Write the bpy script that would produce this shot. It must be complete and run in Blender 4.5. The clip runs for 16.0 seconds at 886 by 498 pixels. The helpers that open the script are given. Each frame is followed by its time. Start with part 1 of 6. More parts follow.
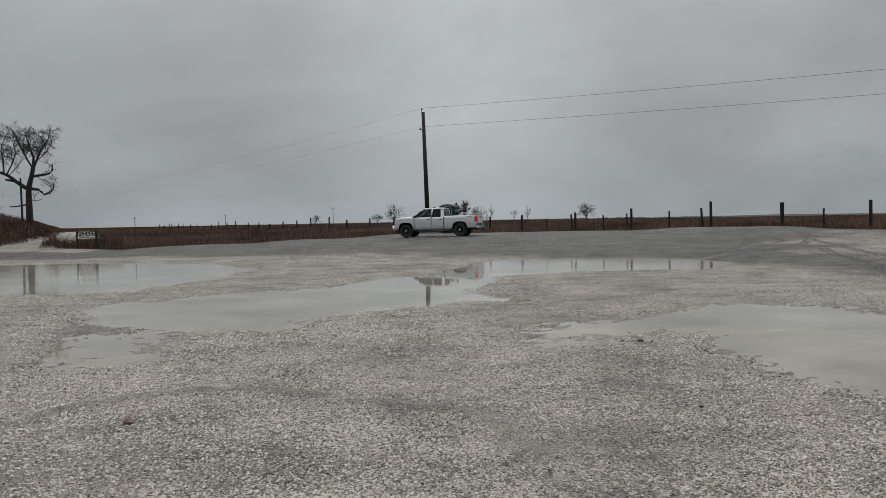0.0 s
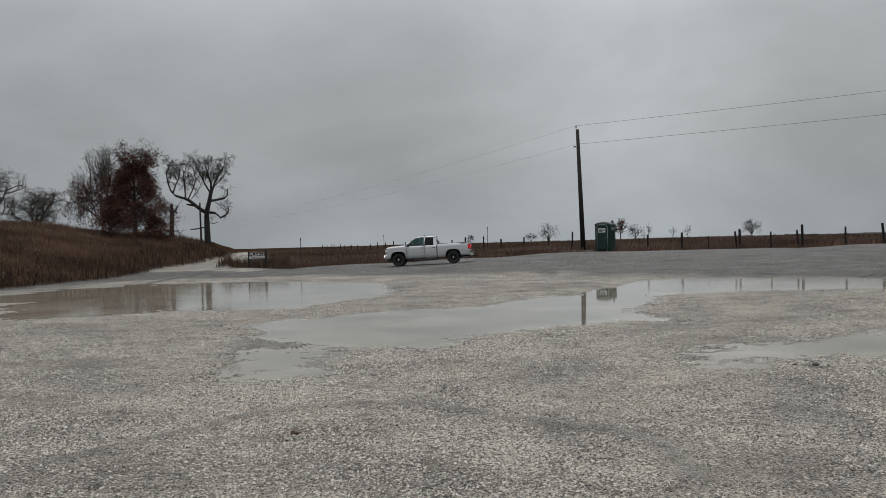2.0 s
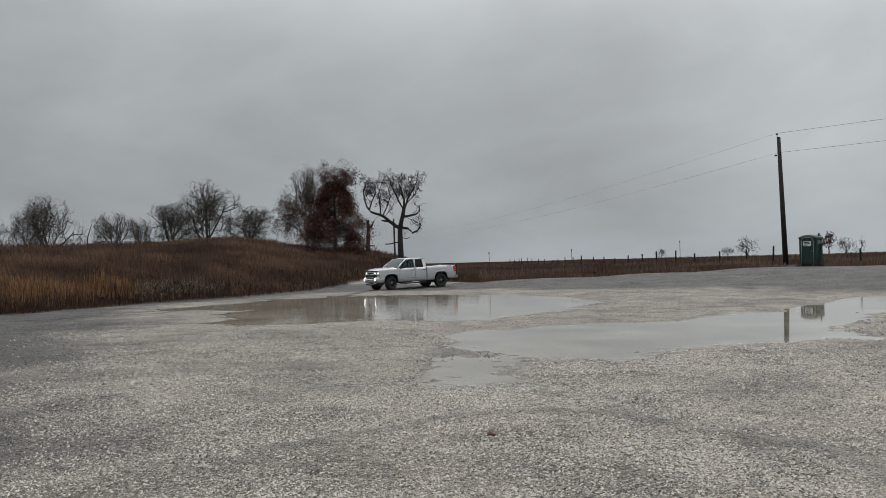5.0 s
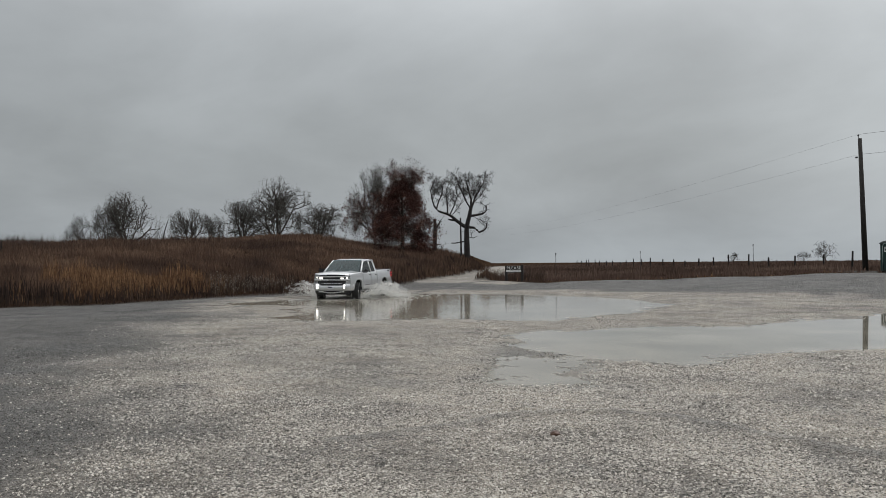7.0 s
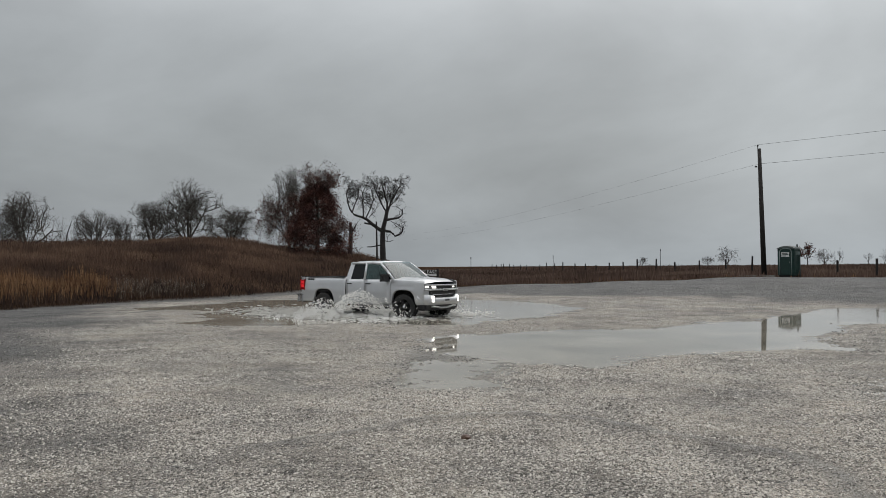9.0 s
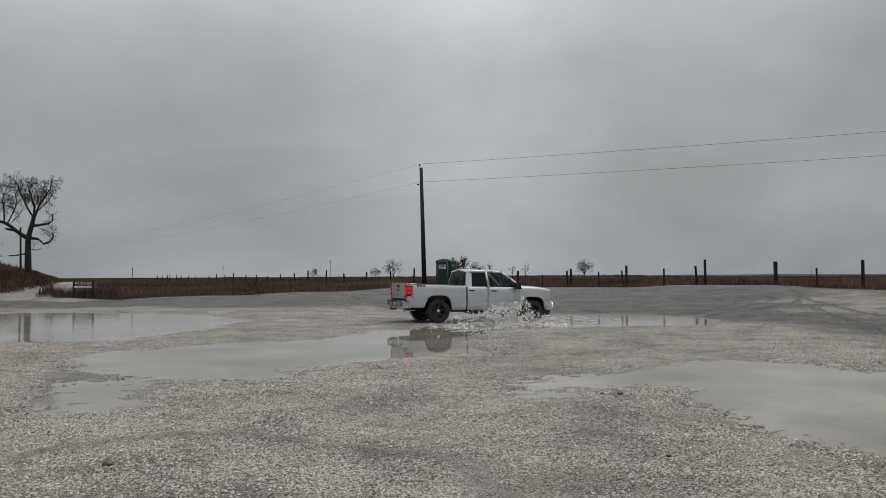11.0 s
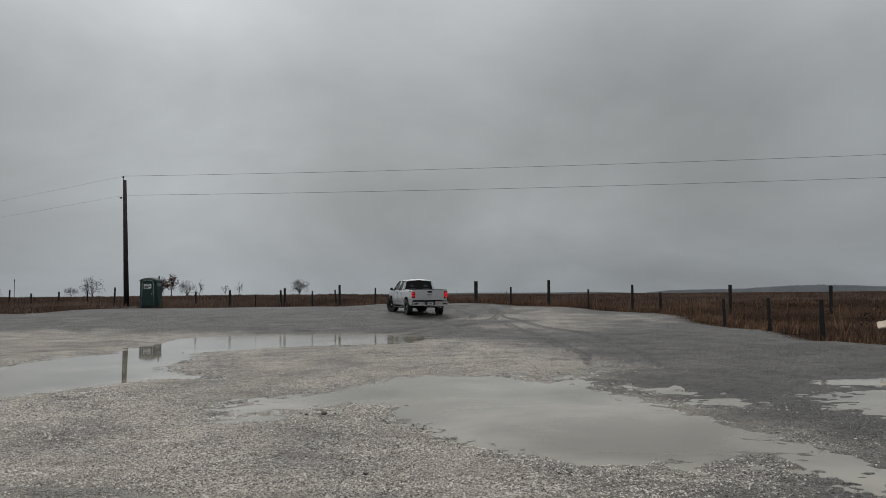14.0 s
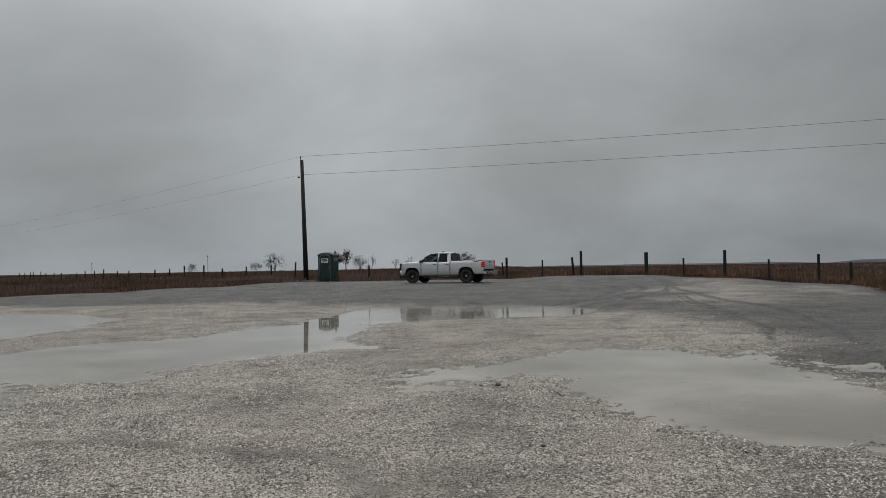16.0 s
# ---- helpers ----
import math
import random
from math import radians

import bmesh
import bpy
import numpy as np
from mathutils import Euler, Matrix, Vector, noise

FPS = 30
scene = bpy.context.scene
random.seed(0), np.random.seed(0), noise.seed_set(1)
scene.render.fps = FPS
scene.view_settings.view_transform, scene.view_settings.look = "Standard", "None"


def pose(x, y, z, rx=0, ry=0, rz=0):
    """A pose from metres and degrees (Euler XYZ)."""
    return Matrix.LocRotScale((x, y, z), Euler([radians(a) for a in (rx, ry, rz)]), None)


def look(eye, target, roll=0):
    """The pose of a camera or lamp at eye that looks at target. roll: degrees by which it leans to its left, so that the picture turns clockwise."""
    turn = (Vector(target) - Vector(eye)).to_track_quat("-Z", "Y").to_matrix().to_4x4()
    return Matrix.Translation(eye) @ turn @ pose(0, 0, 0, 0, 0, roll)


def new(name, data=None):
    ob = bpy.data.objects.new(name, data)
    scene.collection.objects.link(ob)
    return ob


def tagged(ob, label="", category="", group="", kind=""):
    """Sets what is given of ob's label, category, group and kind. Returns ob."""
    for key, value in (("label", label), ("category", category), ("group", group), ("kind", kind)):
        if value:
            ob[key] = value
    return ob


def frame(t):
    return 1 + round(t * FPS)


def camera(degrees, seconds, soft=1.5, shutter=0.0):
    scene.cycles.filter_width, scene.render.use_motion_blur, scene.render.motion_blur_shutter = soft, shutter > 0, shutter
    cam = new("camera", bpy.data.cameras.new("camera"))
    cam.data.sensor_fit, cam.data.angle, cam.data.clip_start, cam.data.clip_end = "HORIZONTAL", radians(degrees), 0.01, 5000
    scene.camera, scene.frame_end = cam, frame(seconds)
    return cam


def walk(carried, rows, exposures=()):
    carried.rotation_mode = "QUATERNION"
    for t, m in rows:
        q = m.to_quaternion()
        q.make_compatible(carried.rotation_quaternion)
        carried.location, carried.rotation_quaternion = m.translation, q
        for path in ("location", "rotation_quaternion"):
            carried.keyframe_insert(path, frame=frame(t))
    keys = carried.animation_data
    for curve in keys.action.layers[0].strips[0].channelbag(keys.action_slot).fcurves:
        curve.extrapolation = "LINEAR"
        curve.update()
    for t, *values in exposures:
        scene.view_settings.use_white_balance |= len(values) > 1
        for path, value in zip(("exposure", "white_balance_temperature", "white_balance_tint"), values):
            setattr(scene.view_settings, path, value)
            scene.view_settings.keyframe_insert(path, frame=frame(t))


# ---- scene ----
# The camera turns on the spot in the middle of a gravel lot: time, place, yaw, pitch, roll.
cam = camera(56.54, 16.0, soft=0.5)
PATH = [
    (0.0, -0.120, 0.215, 1.682, -0.19, -1.91, -0.99),
    (0.5, -0.133, 0.210, 1.686, 2.11, -1.31, -1.14),
    (1.0, -0.131, 0.223, 1.678, 7.04, -0.67, -1.21),
    (1.5, -0.135, 0.242, 1.672, 9.16, -0.60, -1.40),
    (2.0, -0.141, 0.223, 1.666, 10.46, -0.36, -1.40),
    (2.5, -0.142, 0.192, 1.661, 13.03, 0.42, -1.33),
    (3.0, -0.168, 0.132, 1.651, 17.33, 0.60, -1.41),
    (3.5, -0.229, 0.027, 1.635, 19.70, 0.77, -1.49),
    (3.7, -0.216, 0.014, 1.636, 20.42, 0.81, -1.45),
    (5.8, -0.091, -0.116, 1.620, 24.99, 0.62, -0.89),
    (6.0, -0.088, -0.124, 1.619, 25.52, 0.46, -0.71),
    (6.5, -0.085, -0.135, 1.625, 26.84, 0.59, -0.51),
    (7.0, -0.080, -0.150, 1.625, 27.99, 0.99, -0.34),
    (7.5, -0.070, -0.158, 1.629, 29.32, 0.98, -0.13),
    (8.0, -0.064, -0.154, 1.630, 29.39, 0.97, -0.16),
    (8.2, -0.061, -0.156, 1.631, 28.95, 0.91, -0.21),
    (10.3, 0.041, -0.082, 1.643, 6.59, 2.36, -0.23),
    (10.5, 0.058, -0.070, 1.640, 4.88, 2.35, -0.26),
    (11.0, 0.083, -0.058, 1.639, -0.31, 1.92, -0.21),
    (11.5, 0.141, -0.022, 1.650, -7.96, 1.58, -0.27),
    (12.0, 0.188, -0.020, 1.650, -13.91, 1.55, 0.01),
    (12.5, 0.203, -0.015, 1.650, -16.71, 1.82, 0.04),
    (13.0, 0.226, -0.023, 1.650, -18.88, 2.43, 0.02),
    (13.5, 0.230, -0.023, 1.654, -20.05, 2.94, -0.11),
    (14.0, 0.226, -0.029, 1.655, -19.89, 3.14, -0.43),
    (14.5, 0.216, -0.015, 1.660, -18.88, 3.03, -0.66),
    (15.0, 0.184, -0.007, 1.661, -16.07, 3.34, -0.76),
    (15.5, 0.171, 0.009, 1.664, -11.37, 3.83, -0.97),
    (16.0, 0.154, 0.012, 1.661, -8.40, 1.35, -0.89),
]
walk(cam, [(t, pose(x, y, z, 90 + pitch, 0, yaw) @ pose(0, 0, 0, 0, 0, roll)) for t, x, y, z, yaw, pitch, roll in PATH],
     exposures=[(0.0, -0.03), (3.5, 0.02), (6.0, 0.12), (8.2, 0.12), (10.5, -0.08), (13.0, -0.05), (15.0, -0.18), (16.0, -0.18)])

# ---- overcast daylight ----
SUN_TURN, SUN_HEIGHT = radians(8), radians(52)      # a bright place in the cloud, clockwise from +y
world = bpy.data.worlds.new("overcast_sky")
scene.world = world
world.use_nodes = True


def sky_nodes(tree):
    n, l = tree.nodes, tree.links
    n.clear()
    out, bg = n.new("ShaderNodeOutputWorld"), n.new("ShaderNodeBackground")
    sky = n.new("ShaderNodeTexSky")
    sky.sky_type, sky.sun_disc = "NISHITA", False
    sky.sun_elevation, sky.sun_rotation = SUN_HEIGHT, SUN_TURN
    sky.dust_density, sky.air_density = 6.0, 2.0
    co = n.new("ShaderNodeTexCoord")
    sep = n.new("ShaderNodeSeparateXYZ")
    l.new(co.outputs["Generated"], sep.inputs[0])
    # brightness of the cloud cover from the horizon to the zenith
    ramp = n.new("ShaderNodeValToRGB")
    ramp.color_ramp.interpolation = "B_SPLINE"
    e = ramp.color_ramp.elements
    e[0].position, e[0].color = 0.0, (0.318, 0.345, 0.364, 1)
    e[1].position, e[1].color = 1.0, (1.29, 1.32, 1.37, 1)
    for p, c in ((0.10, (0.334, 0.361, 0.379, 1)), (0.20, (0.354, 0.379, 0.397, 1)), (0.32, (0.391, 0.415, 0.434, 1)), (0.55, (0.845, 0.87, 0.90, 1))):
        k = e.new(p)
        k.color = c
    l.new(sep.outputs["Z"], ramp.inputs[0])
    # soft cloud bodies and thinner streaks, flattened towards the horizon
    mp = n.new("ShaderNodeMapping")
    mp.inputs["Location"].default_value = (3.1, 0.4, 0.0)
    # the cloud layer lies flat overhead, so it closes up towards the horizon
    lift = n.new("ShaderNodeMath")
    lift.operation = "ADD"
    lift.inputs[1].default_value = 0.42
    l.new(sep.outputs["Z"], lift.inputs[0])
    flat = n.new("ShaderNodeVectorMath")
    flat.operation = "DIVIDE"
    l.new(co.outputs["Generated"], flat.inputs[0])
    l.new(lift.outputs[0], flat.inputs[1])
    l.new(flat.outputs[0], mp.inputs[0])
    big = n.new("ShaderNodeTexNoise")
    big.inputs["Scale"].default_value, big.inputs["Detail"].default_value, big.inputs["Roughness"].default_value = 1.5, 7.0, 0.52
    big.inputs["Distortion"].default_value = 0.25
    l.new(mp.outputs[0], big.inputs["Vector"])
    br = n.new("ShaderNodeMapRange")
    br.inputs["From Min"].default_value, br.inputs["From Max"].default_value = 0.30, 0.70
    br.inputs["To Min"].default_value, br.inputs["To Max"].default_value = 0.80, 1.20
    l.new(big.outputs["Fac"], br.inputs["Value"])
    # clouds thin out where the sun stands behind them
    d = n.new("ShaderNodeVectorMath")
    d.operation = "DOT_PRODUCT"
    d.inputs[1].default_value = (math.sin(SUN_TURN) * math.cos(SUN_HEIGHT), math.cos(SUN_TURN) * math.cos(SUN_HEIGHT), math.sin(SUN_HEIGHT))
    l.new(co.outputs["Generated"], d.inputs[0])
    dr = n.new("ShaderNodeMapRange")
    dr.inputs["From Min"].default_value, dr.inputs["From Max"].default_value = 0.25, 1.0
    dr.inputs["To Min"].default_value, dr.inputs["To Max"].default_value = 0.86, 1.35
    l.new(d.outputs["Value"], dr.inputs["Value"])
    m1 = n.new("ShaderNodeMath")
    m1.operation = "MULTIPLY"
    l.new(br.outputs[0], m1.inputs[0])
    l.new(dr.outputs[0], m1.inputs[1])
    # heavier and thinner banks of cloud
    total = m1.outputs[0]
    for turn, height, least in ((-22, 15, 0.85), (13, 17, 1.09), (26, 17, 0.80), (45, 16, 0.74)):
        bd = n.new("ShaderNodeVectorMath")
        bd.operation = "DOT_PRODUCT"
        t, h = radians(turn), radians(height)
        bd.inputs[1].default_value = (math.sin(t) * math.cos(h), math.cos(t) * math.cos(h), math.sin(h))
        l.new(co.outputs["Generated"], bd.inputs[0])
        bk = n.new("ShaderNodeMapRange")
        bk.interpolation_type = "SMOOTHSTEP"
        bk.inputs["From Min"].default_value, bk.inputs["From Max"].default_value = 0.92, 0.995
        bk.inputs["To Min"].default_value, bk.inputs["To Max"].default_value = 1.0, least
        l.new(bd.outputs["Value"], bk.inputs["Value"])
        mm = n.new("ShaderNodeMath")
        mm.operation = "MULTIPLY"
        l.new(total, mm.inputs[0])
        l.new(bk.outputs[0], mm.inputs[1])
        total = mm.outputs[0]
    cm = n.new("ShaderNodeMix")
    cm.data_type, cm.blend_type = "RGBA", "MULTIPLY"
    cm.inputs["Factor"].default_value = 1.0
    l.new(ramp.outputs["Color"], cm.inputs["A"])
    l.new(total, cm.inputs["B"])
    # a little clear-sky light comes through
    sc = n.new("ShaderNodeMix")
    sc.data_type, sc.blend_type = "RGBA", "ADD"
    sc.inputs["Factor"].default_value = 0.004
    l.new(cm.outputs["Result"], sc.inputs["A"])
    l.new(sky.outputs["Color"], sc.inputs["B"])
    l.new(sc.outputs["Result"], bg.inputs["Color"])
    bg.inputs["Strength"].default_value = 1.0
    l.new(bg.outputs[0], out.inputs[0])


sky_nodes(world.node_tree)
sun = new("sun", bpy.data.lights.new("sun", "SUN"))
sun.data.energy, sun.data.angle, sun.data.color = 0.6, radians(40), (1.0, 0.98, 0.95)
sun.matrix_world = look((30 * math.sin(SUN_TURN), 30 * math.cos(SUN_TURN), 40), (0, 0, 0))


# ---- helpers ----
def part(name, bm, material, parent=None, label="", smooth=False):
    """One mesh object from a bmesh, under a thing or part."""
    me = bpy.data.meshes.new(name)
    bm.normal_update()
    bm.to_mesh(me)
    bm.free()
    me.materials.append(material)
    if smooth:
        me.shade_smooth()
    ob = new(name, me)
    ob.parent = parent
    if label:
        ob["label"] = label
    return ob


def soup(name, verts, faces, material, parent=None, smooth=False):
    me = bpy.data.meshes.new(name)
    me.from_pydata(verts, [], faces)
    me.materials.append(material)
    if smooth:
        me.shade_smooth()
    ob = new(name, me)
    ob.parent = parent
    return ob


def box(bm, x0, y0, z0, x1, y1, z1, bevel=0.0):
    r = bmesh.ops.create_cube(bm, size=1.0)
    for v in r["verts"]:
        v.co = Vector((x0 + (v.co.x + 0.5) * (x1 - x0), y0 + (v.co.y + 0.5) * (y1 - y0), z0 + (v.co.z + 0.5) * (z1 - z0)))
    if bevel:
        edges = list({e for v in r["verts"] for e in v.link_edges})
        bmesh.ops.bevel(bm, geom=edges, offset=bevel, segments=2, affect="EDGES")
    return r["verts"]


def rod(bm, a, b, r0, r1=None, sides=8):
    a, b = Vector(a), Vector(b)
    d = b - a
    m = Matrix.Translation((a + b) / 2) @ d.to_track_quat("Z", "Y").to_matrix().to_4x4()
    bmesh.ops.create_cone(bm, cap_ends=True, segments=sides, radius1=r0, radius2=r0 if r1 is None else r1, depth=d.length, matrix=m)


def lathe(bm, rows, sides=24, axis="Y"):
    """A closed ring of profile rows (along, radius) turned round an axis."""
    rings = []
    for s, r in rows:
        ring = []
        for k in range(sides):
            a = 2 * math.pi * k / sides
            c = (r * math.cos(a), s, r * math.sin(a)) if axis == "Y" else (r * math.cos(a), r * math.sin(a), s)
            ring.append(bm.verts.new(c))
        rings.append(ring)
    for p, q in zip(rings, rings[1:]):
        for k in range(sides):
            bm.faces.new((p[k], p[(k + 1) % sides], q[(k + 1) % sides], q[k]))
    return rings


def smooth01(v):
    v = np.clip(v, 0.0, 1.0)
    return v * v * (3 - 2 * v)


# ---- materials ----
def mat(name, color, rough=0.6, metal=0.0, var=0.25, scale=8.0, bump=0.0, bscale=60.0, emit=0.0, spec=0.5, tint=None, coat=0.0, space="Object"):
    m = bpy.data.materials.new(name)
    m.use_nodes = True
    n, l = m.node_tree.nodes, m.node_tree.links
    b = n["Principled BSDF"]
    b.inputs["Roughness"].default_value, b.inputs["Metallic"].default_value = rough, metal
    b.inputs["Specular IOR Level"].default_value = spec
    b.inputs["Coat Weight"].default_value = coat
    b.inputs["Coat Roughness"].default_value = 0.06
    co = n.new("ShaderNodeTexCoord")
    if var:
        a, f = n.new("ShaderNodeTexNoise"), n.new("ShaderNodeTexNoise")
        a.inputs["Scale"].default_value, a.inputs["Detail"].default_value = scale, 5.0
        f.inputs["Scale"].default_value, f.inputs["Detail"].default_value = scale * 9, 3.0
        mx = n.new("ShaderNodeMath")
        mx.operation = "MULTIPLY_ADD"
        mx.inputs[1].default_value = 0.4
        l.new(co.outputs[space], a.inputs["Vector"])
        l.new(co.outputs[space], f.inputs["Vector"])
        l.new(f.outputs["Fac"], mx.inputs[0])
        l.new(a.outputs["Fac"], mx.inputs[2])
        r = n.new("ShaderNodeValToRGB")
        t = tint or color
        r.color_ramp.elements[0].position, r.color_ramp.elements[1].position = 0.45, 0.95
        r.color_ramp.elements[0].color = (*[c * (1 - var) for c in color], 1)
        r.color_ramp.elements[1].color = (*[min(1, c * (1 + var)) for c in t], 1)
        l.new(mx.outputs[0], r.inputs[0])
        l.new(r.outputs["Color"], b.inputs["Base Color"])
    else:
        b.inputs["Base Color"].default_value = (*color, 1)
    if bump:
        k, bn = n.new("ShaderNodeTexNoise"), n.new("ShaderNodeBump")
        k.inputs["Scale"].default_value, k.inputs["Detail"].default_value = bscale, 4.0
        l.new(co.outputs[space], k.inputs["Vector"])
        bn.inputs["Strength"].default_value, bn.inputs["Distance"].default_value = bump, 0.01
        l.new(k.outputs["Fac"], bn.inputs["Height"])
        l.new(bn.outputs[0], b.inputs["Normal"])
    if emit:
        b.inputs["Emission Color"].default_value = (*color, 1)
        b.inputs["Emission Strength"].default_value = emit
    return m


# ---- the lie of the land ----
PUDDLE_STRIP = [(0.5, 29.5), (1.2, 33.2), (2.9, 35.2), (5.2, 36.2), (7.5, 36.0), (9.4, 34.4), (10.6, 30.9), (9.6, 28.2), (8.3, 26.4), (6.4, 26.7), (4.2, 26.6), (2.6, 25.8), (1.3, 24.6)]
PUDDLE_MAIN = [(1.3, 26.5), (0.7, 29.4), (-0.2, 28.2), (-0.7, 25.8), (-1.7, 25.2), (-3.3, 21.9), (-5.2, 20.8), (-6.5, 19.2), (-7.5, 17.8), (-7.3, 16.8), (-6.3, 14.9), (-5.2, 13.9),
               (-4.3, 13.5), (-2.8, 13.4), (-2.1, 15.6), (-1.0, 16.2), (0.5, 17.5), (1.2, 17.4), (0.6, 20.1), (1.4, 22.6)]
PUDDLE_FAR = [(-17.1, 19.4), (-17.8, 22.3), (-21.3, 25.3), (-23.7, 23.5), (-24.2, 26.7), (-24.6, 32.7), (-22.9, 37.4), (-18.9, 39.2), (-15.7, 39.2), (-12.6, 38.0), (-9.8, 35.6),
              (-7.0, 31.4), (-7.2, 26.3), (-7.8, 23.9), (-8.4, 21.8), (-9.8, 21.4), (-11.8, 21.1), (-12.6, 19.7), (-14.1, 18.6)]
PUDDLE_NEAR = [(0.5, 11.8), (0.9, 13.0), (2.3, 13.9), (3.6, 14.6), (5.2, 15.8), (6.2, 15.7), (7.3, 15.2), (7.2, 14.0), (8.4, 15.0), (8.1, 13.6), (7.7, 12.8), (7.8, 12.0), (7.5, 10.5), (7.2, 9.6), (7.4, 9.0), (7.1, 8.2), (7.0, 7.4),
               (6.8, 6.6), (6.6, 5.75), (6.0, 5.2), (5.95, 6.1), (6.1, 6.7), (5.4, 6.3), (4.8, 6.35), (5.0, 7.0), (4.0, 6.9), (4.1, 7.7), (3.7, 8.7), (3.6, 10.0), (3.2, 10.7), (3.7, 11.8), (3.0, 12.1), (2.4, 11.3), (1.4, 11.1), (1.05, 10.9)]
PUDDLE_SMALL = [(7.7, 12.9), (8.5, 13.1), (9.0, 12.2), (9.0, 11.4), (8.4, 11.4), (8.1, 11.9)]
PUDDLE_SLIP = [(7.7, 10.4), (8.3, 10.6), (8.6, 10.2), (8.4, 9.9), (7.8, 10.1)]
PUDDLE_EDGE = [(10.3, 10.5), (11.8, 10.5), (13.5, 10.3), (12.0, 8.6), (9.1, 8.0), (9.4, 8.7), (9.9, 9.6)]
PUDDLE_RIM = [(11.6, 11.9), (14.6, 11.9), (14.2, 11.0), (11.7, 11.2)]
PUDDLE_LOBE = [(-5.8, 13.0), (-5.5, 11.7), (-4.9, 10.5), (-4.25, 10.3), (-3.95, 10.7), (-4.35, 11.7), (-4.4, 12.6), (-5.0, 13.2)]
PUDDLES = (PUDDLE_STRIP, PUDDLE_MAIN, PUDDLE_FAR, PUDDLE_NEAR, PUDDLE_SMALL, PUDDLE_SLIP, PUDDLE_EDGE, PUDDLE_RIM, PUDDLE_LOBE)
# pale crushed limestone in the middle of the lot; round it darker, finer, wetter gravel
PALE = [(-2, -20), (-4, 2), (-6.2, 6.0), (-9.4, 8.9), (-15.0, 14), (-20.5, 20.5), (-25.5, 26.5), (-26.5, 33), (-24, 43), (-11, 41.9), (-5.1, 40.9), (1.6, 36.5), (9.9, 34), (10.4, 27.8), (11.2, 23.1), (11.5, 21.2), (9.6, 16.2), (7.9, 13.7), (7.7, 10.2),
        (6.3, 7.4), (4.5, 5.8), (3.3, 4.6), (2.4, 2.0), (2.4, -20)]
PALE_FAR = [(14.2, 28.2), (14.6, 33.0), (17.4, 39.0), (21.5, 42.2), (22.6, 38.5), (20.4, 32.2), (18.0, 28.4)]
# the lot with the track that leaves it
LOT = [(-46, -40), (-38, -10), (-31.5, 9), (-29, 19.2), (-27.6, 23), (-28, 30), (-27.2, 36), (-28.2, 47), (-30.9, 57.3), (-40, 84), (-76, 166), (-100, 222), (-95, 224), (-70.5, 166), (-34.8, 85), (-28.2, 62), (-26.6, 54.9), (-23.0, 53.1), (-20.4, 53.6), (-18.6, 56.6),
       (-16.4, 57.8), (-9, 60.2), (-2, 63), (1, 64.6), (6.2, 65), (10, 63.5), (13, 57.9), (16.8, 52.8), (20.4, 50.4), (23, 44.8), (25.2, 41.2), (25.6, 37.4), (24.2, 33.3), (23.7, 30.3), (20.9, 23.8), (18.9, 19.2), (18.8, 17), (20, 2), (22, -40)]
# spot heights
SPOTS = [(0, 5, 0), (-14, 8, 0), (14, 8, 0.03), (0, 15, 0), (0, 25, 0), (10, 20, 0.02), (-10, 16, 0), (-15, 30, 0), (-20, 36, 0), (-26, 30, 0.02), (-28, 22, 0), (6, 31, 0), (0, 34, 0.02),
         (0, 55, .72), (-6, 54, .55), (-10.6, 54, .31), (-14.2, 53, .2), (-18.8, 51.7, .08), (-23.6, 43, .05), (-25, 54, .34), (-20, 57, .3), (-16.4, 58, .36), (-9, 60, .56), (-2, 63, .79),
         (6.4, 66, .74), (10, 64, .78), (13.2, 58.5, .83), (17.1, 53.3, 1.05), (20.8, 51, 1.05)]
SPOTS += [(23.3, 45.4, .88), (26.6, 41, .58), (28, 34, .5), (30, 29.6, .45), (23.4, 28.8, .17), (21.4, 24, .22), (19.2, 19.2, .16), (14.6, 44.6, .60), (12.2, 47.5, .72), (13.4, 39.1, .33),
          (10.7, 35, .15), (8, 33, .02), (7.8, 51, .78), (0, 44, .3), (-10, 43, .08), (-30, 60, .42), (-38, 84, .55), (-74, 166, .6), (-100, 230, .6), (20, 5, .1)]
# how high the land beyond the lot rises, by bearing: height and over how many metres
BEARING = [-180, -90, -70, -56, -50, -43, -39, -36.5, -34, -32.3, -30.5, -28.5, -26, -25, -24.3, -20, -14.5, -8.5, -1, 5, 12, 23, 35, 47, 90, 180]
RISE = [0.5, 2.4, 2.6, 2.8, 3.0, 3.6, 4.2, 4.45, 4.25, 3.5, 3.0, 2.65, 2.45, 1.6, 0.15, 0.9, 1.1, 1.1, 1.1, 1.2, 1.1, 0.4, 0.6, 0.75, 0.6, 0.5]
REACH = [150, 40, 36, 34, 33, 30, 28, 28, 26, 20, 13, 9, 5, 5, 40, 180, 180, 180, 180, 180, 180, 180, 180, 180, 180, 150]
